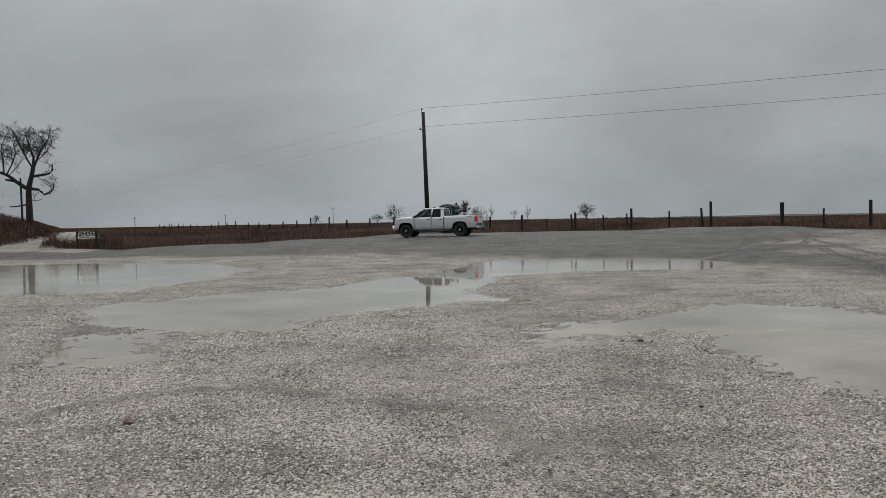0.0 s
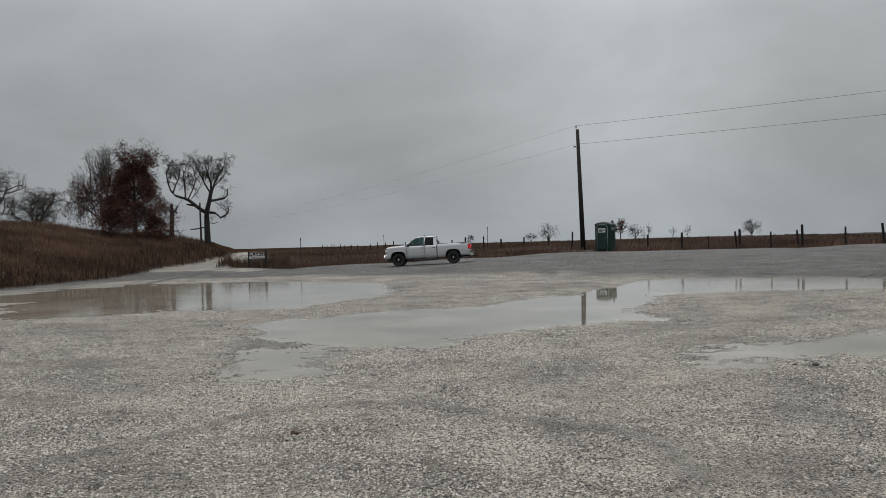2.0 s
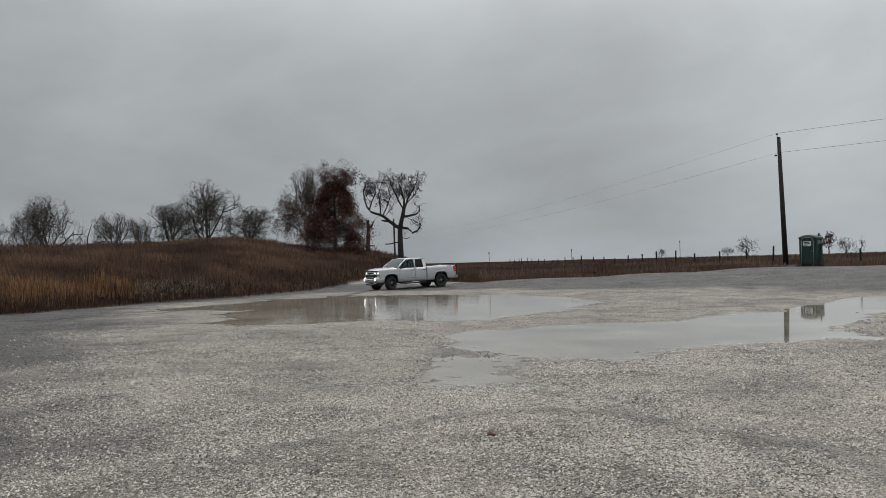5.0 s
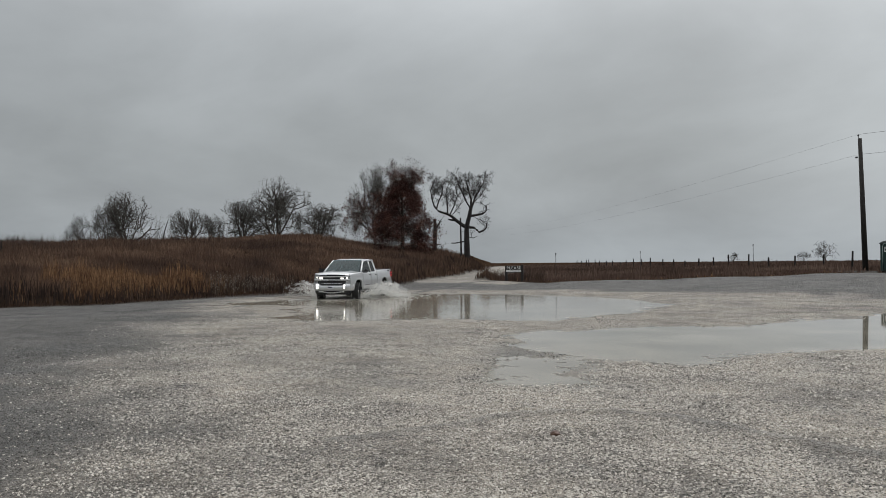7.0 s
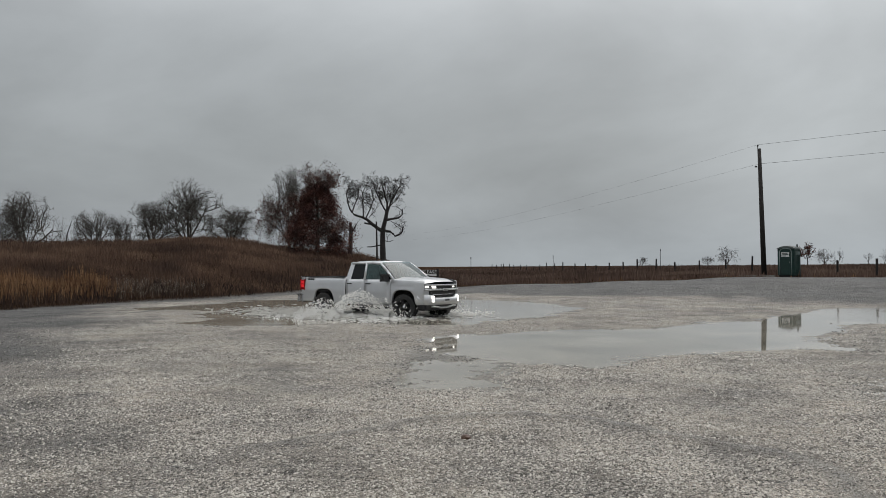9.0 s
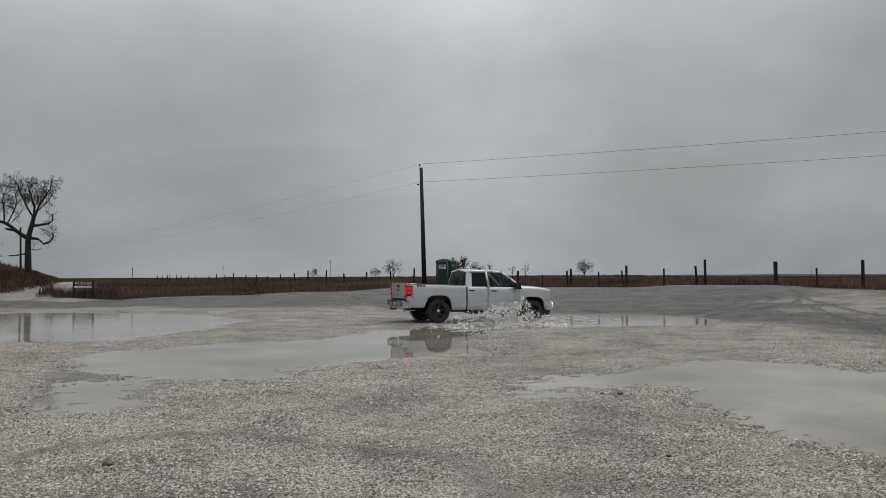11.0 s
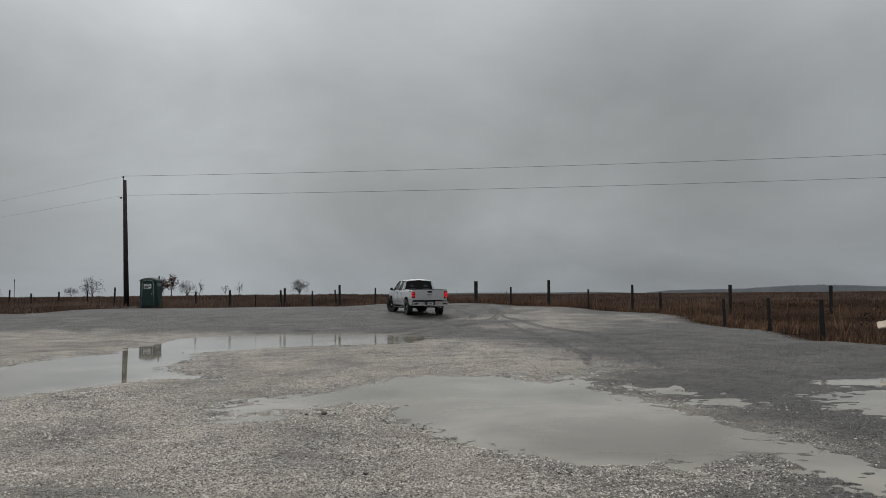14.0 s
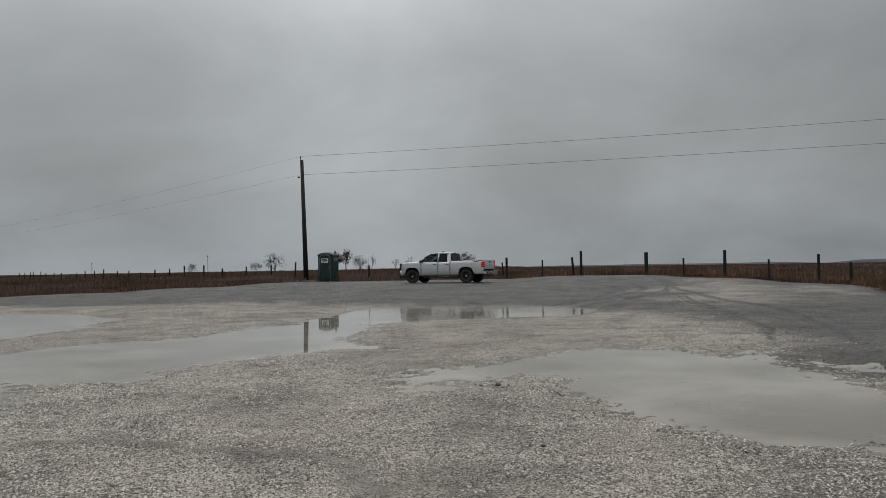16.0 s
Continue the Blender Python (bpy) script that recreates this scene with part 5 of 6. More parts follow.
def wake_mesh(seed, count=1500):
    """Streaks of churned water lying flat round the wheels, thinning outwards: x ahead."""
    r = np.random.default_rng(seed)
    x, y = r.normal(-0.6, 1.9, count), r.normal(0, 1.25, count)
    ln, wd = r.uniform(0.10, 0.42, count), r.uniform(0.025, 0.09, count)
    a = np.arctan2(y, -x - 0.5) * 0.5 + r.normal(0, 0.4, count)
    c, n = np.cos(a), np.sin(a)
    z = 0.006 + 0.016 * r.random(count)
    v = []
    for q, (u, w) in enumerate(((-1, 0), (-0.3, -1), (1, -0.2), (0.4, 1))):
        v.append(np.stack([x + u * ln * c - w * wd * n, y + u * ln * n + w * wd * c, z + 0.006 * r.random(count)], -1))
    v = np.stack(v, 1).reshape(-1, 3)
    me = bpy.data.meshes.new("wake")
    me.from_pydata(v.tolist(), [], (np.arange(count)[:, None] * 4 + np.arange(4)).tolist())
    me.materials.append(CHURN)
    return me


def build_wakes():
    """Patches of churned water that well up where the truck has passed: object, time."""
    kinds = [wake_mesh(k) for k in range(3)]
    made = []
    for t0 in [6.65 + 0.24 * k for k in range(11)] + [10.85 + 0.24 * k for k in range(6)]:
        ob = new("wake", kinds[len(made) % 3])
        tagged(ob, "pale churned water behind the truck's wheels", "wake", "water wakes", "stuff")
        made.append((ob, t0))
    return made


def build_splashes():
    """Bursts that rise out of the puddles at the front wheels and fall back: object, time, side."""
    kinds = {side: [splash_mesh(k, 4200, side) for k in range(4)] for side in (1, -1)}
    made = []
    for t0 in [6.55 + 0.18 * k for k in range(15)] + [10.80 + 0.15 * k for k in range(10)]:
        for side in (1, -1):
            ob = new("water_splash", kinds[side][len(made) // 2 % 4])
            tagged(ob, "spray of murky water thrown up by a wheel", "splash", "water splashes", "stuff")
            made.append((ob, t0, side))
    return made


# ---- utility pole, wires, fence ----
POLE_WOOD = mat("dark_creosote_pole", (0.021, 0.018, 0.016), 0.85, var=0.4, scale=4, bump=0.5, bscale=30)
POST_WOOD = mat("weathered_fence_post", (0.015, 0.013, 0.012), 0.9, var=0.5, scale=6, bump=0.7, bscale=35)
WIRE = mat("grey_steel_wire", (0.05, 0.05, 0.052), 0.5, 0.6, var=0.1)


def wire(name, points, radius, label, group):
    cu = bpy.data.curves.new(name, "CURVE")
    cu.dimensions, cu.bevel_depth, cu.bevel_resolution = "3D", radius, 1
    sp = cu.splines.new("POLY")
    sp.points.add(len(points) - 1)
    for p, c in zip(sp.points, points):
        p.co = (*c, 1)
    cu.materials.append(WIRE)
    return tagged(new(name, cu), label, "cable", group)


def sagging(a, b, sag, n=24):
    a, b = Vector(a), Vector(b)
    return [tuple(a.lerp(b, i / n) - Vector((0, 0, sag * 4 * (i / n) * (1 - i / n)))) for i in range(n + 1)]


POLE = (-1.05, 66.0, ground_z(-1.05, 66.0))


def utility_pole(x, y, z, top, lean):
    root = tagged(new("utility_pole"), "dark wooden utility pole leaning slightly, at the lot's edge", "utility pole", "power line poles")
    root.location = (x, y, z)
    bm = bmesh.new()
    rod(bm, (0, 0, -0.3), (lean, 0, top), 0.20, 0.13, 14)
    part("shaft", bm, POLE_WOOD, root, smooth=True)
    bm = bmesh.new()
    rod(bm, (lean - 0.10, 0, top - 0.12), (lean - 0.10, 0, top + 0.22), 0.025)
    lathe_rows = [(top + 0.16, 0.03), (top + 0.19, 0.07), (top + 0.25, 0.06), (top + 0.30, 0.03), (top + 0.32, 0.001)]
    for v in sum(lathe(bm, lathe_rows, 12, "Z"), []):
        v.co.x += lean - 0.10
    part("top_insulator", bm, TRIM, root, "dark pin insulator")
    bm = bmesh.new()
    rod(bm, (lean - 0.15, -0.05, top - 1.35), (lean - 0.32, -0.05, top - 1.35), 0.06)
    part("side_insulator", bm, TRIM, root, "dark spool insulator")
    return root


utility_pole(*POLE, 9.55, -0.25)
TOPX, TOPZ = POLE[0] - 0.30, POLE[2] + 9.85
for dz, dx in ((0.0, -0.05), (-1.45, -0.02)):
    a = (TOPX + dx, 66.0, TOPZ + dz)
    wire("power_wire", sagging(a, (100.0, 5.4, TOPZ + dz + 0.6), 0.75), 0.010, "thin overhead power wire on wooden poles", "power wires")
    wire("power_wire", sagging(a, (-92.0, 203.0, TOPZ + dz - 0.3), 1.1), 0.005, "thin overhead power wire on wooden poles", "power wires")


def fence_post(x, y, height, radius, lean=(0, 0), label="weathered round wooden fence post in dry grass"):
    z = ground_z(x, y)
    bm = bmesh.new()
    r = random.Random(int(x * 91 + y * 37))
    rod(bm, (0, 0, -0.25), (lean[0], lean[1], height), radius * 1.08, radius * 0.92, 9)
    for v in bm.verts:
        v.co += Vector((r.uniform(-1, 1), r.uniform(-1, 1), r.uniform(-1, 0.4) * (v.co.z > 0.1))) * radius * 0.22
    ob = part("fence_post", bm, POST_WOOD)
    ob.location = (x, y, z)
    return tagged(ob, label, "fence post", "fence posts")


def polar(bearing, dist):
    return math.sin(radians(bearing)) * dist, math.cos(radians(bearing)) * dist


# tall posts round the far side of the lot: bearing, distance, height, radius
TALL = [(3.2, 66.5, 1.25, .08), (5.4, 66.3, 1.35, .09), (7.1, 66.0, 1.0, .05), (8.85, 65.5, 1.30, .08), (9.05, 65.5, 1.45, .10), (10.9, 62.5, 1.15, .06), (12.55, 60.6, 1.2, .07), (12.75, 60.4, 1.55, .085), (15.2, 58.0, 1.2, .06), (17.35, 56.8, 1.25, .08),
        (17.85, 56.5, 1.65, .09), (22.2, 55.5, 1.45, .11), (24.6, 53.5, 1.1, .06), (27.2, 51.3, 1.60, .095), (29.9, 50.0, 1.15, .06), (32.85, 49.3, 1.50, .08), (39.1, 44.3, 1.50, .08), (45.1, 42.3, 1.50, .08)]
for i, (b, d, h, r) in enumerate(TALL):
    x, y = polar(b, d)
    fence_post(x + 0.2, y, h, r, (-0.12 if i in (9, 6, 3) else random.uniform(-0.03, 0.03), 0))
for b, d, h, r in ((34.7, 48.2, 1.05, .075), (38.75, 37.4, 1.2, .075), (41.5, 32.6, 1.2, .06), (44.6, 27.6, 1.25, .08)):
    x, y = polar(b, d)
    fence_post(x + 0.2, y, h, r, (-0.05, 0), "old thick fence post at the gravel's edge")
# the fence that runs off beside the power line
for k in range(24):
    s = k / 23
    x, y = -1.8 - 56.2 * s + random.uniform(-.3, .3), 66.8 + 103.2 * s
    fence_post(x, y, 1.25 + random.uniform(-.15, .2), 0.075, (random.uniform(-.06, .06), 0))
for b, d, h in ((-7.43, 76, 2.3), (-14.6, 90, 2.2), (-20.3, 70, 1.9)):
    x, y = polar(b, d)
    bm = bmesh.new()
    rod(bm, (0, 0, -0.2), (0, 0, h), 0.022, 0.022, 6)
    box(bm, -0.035, -0.02, h - 0.16, 0.035, 0.02, h)
    ob = part("marker_post", bm, TRIM)
    ob.location = (x, y, ground_z(x, y))
    tagged(ob, "thin dark metal marker post in the grass", "post")


# ---- portable toilet ----
GREEN = mat("dark_green_moulded_plastic", (0.005, 0.030, 0.024), 0.42, var=0.2, scale=3, bump=0.15, bscale=25)
GREEN_TRIM = mat("pale_grey_green_trim", (0.17, 0.22, 0.21), 0.5, var=0.15, scale=5)
ROOF_GREEN = mat("grey_green_translucent_roof", (0.018, 0.030, 0.027), 0.45, var=0.2, scale=4)
WHITE = mat("white_sign_face", (0.74, 0.75, 0.74), 0.5, var=0.08, scale=9)


def portable_toilet(x, y, z, turn):
    root = tagged(new("portable_toilet"), "dark green portable toilet with pale door trim on gravel", "portable toilet")
    root.matrix_world = pose(x, y, z, 0, 0, turn)
    w, d, h = 0.57, 0.60, 2.05
    for sx in (-1, 1):
        bm = bmesh.new()
        box(bm, sx * w - 0.03, -d, 0.12, sx * w + 0.03, d, h, 0.015)
        side = part("wall", bm, GREEN, root)
        for k in range(5):
            bm = bmesh.new()
            box(bm, sx * (w + 0.035) - 0.02, -d + 0.12 + 0.22 * k, 0.2, sx * (w + 0.035) + 0.02, -d + 0.22 + 0.22 * k, h - 0.1, 0.01)
            part("rib", bm, GREEN, side)
    bm = bmesh.new()
    box(bm, -w + 0.03, d - 0.03, 0.12, w - 0.03, d + 0.03, h, 0.015)
    part("wall", bm, GREEN, root)
    bm = bmesh.new()
    for sx in (-1, 1):
        box(bm, sx * 0.50 - 0.08, -d - 0.04, 0.12, sx * 0.50 + 0.08, -d + 0.06, h, 0.02)
    box(bm, -w, -d - 0.04, h - 0.12, w, -d + 0.06, h + 0.06, 0.02)
    part("front_frame", bm, GREEN, root)
    bm = bmesh.new()
    for sx in (-1, 1):
        strip(bm, [(sx * 0.42, -d - 0.055, 0.14), (sx * 0.42, -d - 0.055, 1.88), (sx * 0.33, -d - 0.055, 2.03), (0, -d - 0.055, 2.08)], 0.028, 0.02)
    part("door_trim", bm, GREEN_TRIM, root, "pale arched strip round the door", True)
    bm = bmesh.new()
    box(bm, -0.385, -d - 0.05, 0.14, 0.385, -d - 0.01, 1.96, 0.02)
    for z0, z1 in ((0.22, 0.62), (0.70, 1.02), (1.10, 1.36)):
        box(bm, -0.30, -d - 0.062, z0, 0.30, -d - 0.045, z1, 0.015)
    dr = part("door", bm, GREEN, root, "closed green door")
    bm = bmesh.new()
    box(bm, 0.27, -d - 0.09, 1.02, 0.34, -d - 0.045, 1.12, 0.01)
    part("latch", bm, GREEN_TRIM, dr, "pale latch")
    bm = bmesh.new()
    box(bm, -0.29, -d - 0.072, 1.46, 0.27, -d - 0.06, 1.80, 0.006)
    sg = part("sign", bm, WHITE, dr, "white sign with dark lettering bars")
    bm = bmesh.new()
    for x0, x1, z0, z1 in ((-0.24, 0.16, 1.70, 1.76), (-0.24, 0.22, 1.60, 1.66), (-0.24, 0.05, 1.51, 1.56)):
        box(bm, x0, -d - 0.079, z0, x1, -d - 0.071, z1)
    part("sign_marks", bm, GREEN, sg)
    bm = bmesh.new()
    rows = []
    for i in range(7):
        y = -d - 0.07 + (2 * d + 0.14) * i / 6
        row = []
        for k in range(13):
            u = -1 + 2 * k / 12
            row.append(bm.verts.new((u * (w + 0.06), y, h + 0.03 + 0.22 * (1 - abs(u) ** 2.4) * (0.75 + 0.25 * math.sin(math.pi * i / 6)))))
        rows.append(row)
    for a, b in zip(rows, rows[1:]):
        for k in range(12):
            bm.faces.new((a[k], a[k + 1], b[k + 1], b[k]))
    g = bmesh.ops.extrude_edge_only(bm, edges=[e for e in bm.edges if e.is_boundary])
    for v in g["geom"]:
        if isinstance(v, bmesh.types.BMVert):
            v.co.z = h - 0.02
    part("roof", bm, ROOF_GREEN, root, "domed grey-green roof", True)
    bm = bmesh.new()
    rod(bm, (0.42, 0.45, h), (0.42, 0.45, h + 0.34), 0.055, 0.055, 12)
    part("vent_pipe", bm, ROOF_GREEN, root)
    bm = bmesh.new()
    for sy in (-0.45, 0.45):
        box(bm, -w - 0.06, sy - 0.06, 0.0, w + 0.06, sy + 0.06, 0.13, 0.01)
    part("skid", bm, TRIM, root, "black base skid")
    bm = bmesh.new()
    for k in range(6):
        box(bm, w + 0.055, -0.40 + 0.13 * k, 1.62, w + 0.07, -0.32 + 0.13 * k, 1.86, 0.004)
    part("side_vent", bm, GREEN_TRIM, root, "pale vent slots")
    return root


px, py = polar(0.58, 65.3)
portable_toilet(px, py, ground_z(px, py) - 0.01, -22)
# concrete wheel stops and a board by the pole
CONCRETE = mat("grey_weathered_concrete", (0.20, 0.19, 0.17), 0.85, var=0.3, scale=4, bump=0.4, bscale=40)
for b, d, ln in ((-1.9, 64.4, 1.3), (-0.75, 64.6, 1.1)):
    x, y = polar(b, d)
    bm = bmesh.new()
    box(bm, -ln / 2, -0.10, -0.03, ln / 2, 0.10, 0.13, 0.03)
    ob = part("parking_stop", bm, CONCRETE)
    ob.location = (x, y, ground_z(x, y))
    tagged(ob, "low grey concrete parking stop by the pole", "parking stop", "parking stops")


# ---- notice board ----
BOARD = mat("dark_stained_board", (0.022, 0.018, 0.016), 0.7, var=0.3, scale=6, bump=0.3, bscale=30)


def notice_board(x, y, z, turn):
    root = tagged(new("notice_sign"), "low dark wooden sign with white lettering on two posts", "sign")
    root.matrix_world = pose(x, y, z, 0, 0, turn)
    for px in (-0.55, 0.57):
        bm = bmesh.new()
        box(bm, px - 0.09, -0.09, -0.25, px + 0.09, 0.09, 1.18 if px > 0 else 1.12, 0.015)
        part("post", bm, BOARD, root)
    bm = bmesh.new()
    box(bm, -0.62, -0.13, 0.62, 0.60, -0.085, 1.08, 0.008)
    b = part("board", bm, BOARD, root)
    bm = bmesh.new()
    box(bm, -0.54, -0.15, 0.66, 0.50, -0.128, 0.80, 0.004)
    part("lower_panel", bm, WHITE, b, "white lower panel")
    cu = bpy.data.curves.new("lettering", "FONT")
    cu.body, cu.size, cu.extrude, cu.align_x, cu.space_character = "PLEASE", 0.30, 0.006, "CENTER", 1.12
    cu.materials.append(WHITE)
    t = new("lettering", cu)
    t.parent = b
    t.matrix_basis = pose(-0.01, -0.14, 0.845, 90, 0, 0)
    bm = bmesh.new()
    box(bm, -0.46, -0.158, 0.715, 0.42, -0.148, 0.745)
    part("small_print", bm, BOARD, b)
    return root


sx, sy = polar(-23.2, 58.6)
notice_board(sx, sy, ground_z(sx, sy), 20)

# ---- trees ----
leafy_oak(-30.9, 84, 7.3, 11)
bare_tree(-32.85, 89, 6.7, 6.6, "bare tree with withered red leaves on its lower limbs", 14, 9, 3, 6, 0.12, 0.014, leaf=(0.58, 6, 0.08, 0.18, RED_LEAF))
for b, d, e, w, s, k in ((-51.9, 140, 3.2, 4.4, 23, 5), (-49.1, 138, 4.8, 9.6, 21, 7), (-50.3, 141, 4.0, 5.0, 22, 5), (-45.3, 142, 3.75, 6.6, 24, 6), (-43.7, 142, 3.5, 4.8, 25, 5), (-41.7, 140, 4.4, 8.0, 26, 7), (-39.4, 138, 5.75, 11.4, 27, 8), (-36.6, 132, 4.15, 9.0, 28, 8)):
    bare_tree(b, d, e, w, "bare winter tree behind the grassy mound", s, k + 1, 3, 6, 0.08, 0.015, group="bare trees behind the mound")
for b, e, w, s, k, lv in ((-8.6, .6, 4.0, 41, 4, 3), (-4.36, .62, 4.5, 42, 5, 3), (-3.12, 1.3, 7.6, 43, 6, 3), (2.68, 1.05, 5.6, 45, 6, 3), (3.47, 1.12, 3.0, 46, 4, 3), (5.12, .78, 3.2, 47, 4, 2), (6.03, 1.02, 3.0, 48, 5, 2), (10.05, 1.14, 6.2, 49, 8, 3)):
    bare_tree(b, 280, e, w, "small far bare tree in the field", s, k, lv, 4, 0.12, 0.022, group="far field trees")
for b, e, w, s in ((1.68, 1.48, 4.2, 44), (1.16, 1.16, 3.4, 50)):
    bare_tree(b, 280, e, w, "far tree with withered red leaves", s, 6, 2, 4, 0.30, 0.03, leaf=(0.98, 2, 0.24, 0.22, RED_LEAF), group="far field trees")


def dead_tree(bearing, dist):
    """Broken old oak: a stout trunk, one long arm rising at its end, two crooked arms opposite."""
    x, y, z = spot(bearing, dist)
    root = tagged(new("tree"), "dead broken oak with dark trunk and bare crown", "tree")
    root.matrix_world = pose(x, y, z, 0, 0, -bearing)
    q = 0.068 * dist / 100
    r = random.Random(5)

    def P(u, v, depth=0.0):
        return Vector(((u - 551 + 0.0245 * (450 - v)) * q, depth, (450 - v) * q - 0.1))
    trunk, crown = Wood(3), Wood(4, 0.30, 0.014)
    trunk.limb([P(551, 456), P(550, 430), P(549, 405), P(549, 386), P(553, 368), P(556, 350)], 0.40, 0.21, 12, 0.012)
    arms = [([(548, 388), (536, 380), (524, 370), (512, 363), (497, 358), (491, 350)], .24, .10, 0), ([(536, 378), (520, 374), (516, 373)], .15, .09, 0),
            ([(556, 368), (566, 366), (576, 364), (583, 358), (583, 348)], .16, .07, 3), ([(553, 388), (563, 389), (571, 397), (579, 394), (584, 388), (585, 380)], .17, .07, 4),
            ([(556, 352), (556, 338), (551, 322), (546, 308)], .15, .06, 9), ([(557, 352), (562, 336), (570, 322), (576, 310)], .14, .05, 10), ([(555, 354), (545, 338), (537, 322), (532, 308)], .11, .05, 8),
            ([(558, 345), (572, 332), (582, 316)], .08, .04, 6), ([(491, 352), (486, 338), (483, 322), (487, 310)], .10, .04, 8), ([(494, 356), (498, 340), (505, 324), (503, 308)], .09, .04, 8),
            ([(514, 363), (513, 346), (510, 328), (514, 312)], .10, .04, 8), ([(518, 366), (526, 348), (531, 332), (527, 314)], .08, .04, 8), ([(520, 367), (530, 356), (537, 346)], .05, .03, 4),
            ([(549, 413), (535, 415), (522, 416)], .09, .06, 0), ([(553, 405), (561, 407), (568, 404)], .05, .03, 1), ([(556, 365), (566, 372), (572, 378)], .04, .02, 3)]
    for pts, r0, r1, kids in arms:
        dep = r.uniform(-1.0, 1.0)
        n = len(pts) - 1
        p = crown.limb([P(u, v, dep * k / n) for k, (u, v) in enumerate(pts)], r0, r1, 7, 0.05)
        for k in range(kids):
            a = p[max(1, min(len(p) - 1, int(len(p) * (0.30 + 0.72 * k / kids))))]
            d = (p[-1] - p[-3]).normalized() * 0.6 + Vector((r.uniform(-0.8, 0.8), r.uniform(-0.7, 0.7), r.uniform(-0.1, 0.7)))
            crown.grow(a, d, r.uniform(0.8, 1.5), 0.036, 3 if kids > 5 else 2, 0.85, 0.02, 4, 4)
    soup("trunk", trunk.v, trunk.f, DEADWOOD, root, True)
    soup("crown", crown.v, crown.f, DEADWOOD, root)
    return root


dead_tree(-26.38, 100)


def snag(bearing, dist):
    x, y, z = spot(bearing, dist)
    root = tagged(new("tree"), "broken dead tree stump with two stubs", "tree")
    root.matrix_world = pose(x, y, z, 0, 0, -bearing)
    q = dist * 0.0241 / 100
    P = lambda u, v: Vector(((u - 570) * q, 0, (530 - v) * q - 0.2))
    t = Wood(8)
    t.limb([P(568, 545), P(570, 480), P(572, 420), P(570, 350)], 0.30, 0.17, 9, 0.02)
    for pts, r0, r1 in (([(574, 400), (590, 380), (600, 360)], .13, .07), ([(568, 490), (550, 475), (538, 498)], .12, .06), ([(576, 480), (600, 478), (606, 500)], .06, .03)):
        c = Wood(9)
        p = c.limb([P(*k) for k in pts], r0, r1, 6, 0.05)
        c.grow(p[-1], Vector((0.4, 0, 0.6)), 0.8, 0.03, 1, 0.8, 0.2, 4, 3)
        soup("limb", c.v, c.f, DEADWOOD, root)
    soup("trunk", t.v, t.f, DEADWOOD, root, True)


snag(-28.65, 95)
x, y = polar(-26.8, 97)
bm = bmesh.new()
rod(bm, (0, 0, -0.3), (-0.08, 0, 4.9), 0.12, 0.09, 8)
ob = part("old_pole", bm, POLE_WOOD)
ob.location = (x, y, ground_z(x, y))
tagged(ob, "old thin leaning pole beside the dead oak", "pole")
x, y = polar(-46.9, 120)
w = Wood(77)
w.limb([Vector((0, 0, -0.3)), Vector((0.4, 0, 2.4)), Vector((1.2, 0, 4.2))], 0.12, 0.03, 6, 0.05)
ob = soup("dead_sapling", w.v, w.f, DEADWOOD)
ob.location = (x, y, ground_z(x, y))
tagged(ob, "leaning dead sapling on the mound", "dead tree")

# distant woods on the skyline, their haze put into the pale grey-blue colour
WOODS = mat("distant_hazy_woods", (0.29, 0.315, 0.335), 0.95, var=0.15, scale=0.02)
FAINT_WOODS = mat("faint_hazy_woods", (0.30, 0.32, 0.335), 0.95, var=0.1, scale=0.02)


def far_woods(name, b0, b1, dist, heights, seed, stuff):
    """A solid canopy of small crowns, three rows deep."""
    r = np.random.default_rng(seed)
    v, f = [], []
    n = int((b1 - b0) * 22)
    top = np.interp(np.linspace(0, 1, n), np.linspace(0, 1, len(heights)), heights)
    for row, (dd, s) in enumerate(((0, 0.80), (40, 1.0), (80, 0.92))):
        k = len(v)
        for i in range(n):
            x, y = polar(b0 + (b1 - b0) * i / (n - 1), dist + dd)
            x2, y2 = polar(b0 + (b1 - b0) * i / (n - 1), dist + dd + 25)
            h = 1.65 + top[i] * s * (0.90 + 0.16 * r.random())
            v += [(x, y, -3), (x, y, h), (x2, y2, h - 2.5), (x2, y2, -3)]
        for i in range(n - 1):
            p, q = k + 4 * i, k + 4 * i + 4
            f += [(p, q, q + 1, p + 1), (p + 1, q + 1, q + 2, p + 2), (p + 2, q + 2, q + 3, p + 3)]
    return tagged(soup(name, v, f, stuff), "hazy grey woods on the far skyline", "woods", kind="stuff")


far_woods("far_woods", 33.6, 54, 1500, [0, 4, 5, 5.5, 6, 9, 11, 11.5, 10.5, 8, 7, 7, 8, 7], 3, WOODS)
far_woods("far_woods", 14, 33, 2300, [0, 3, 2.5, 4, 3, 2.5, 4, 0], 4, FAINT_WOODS)

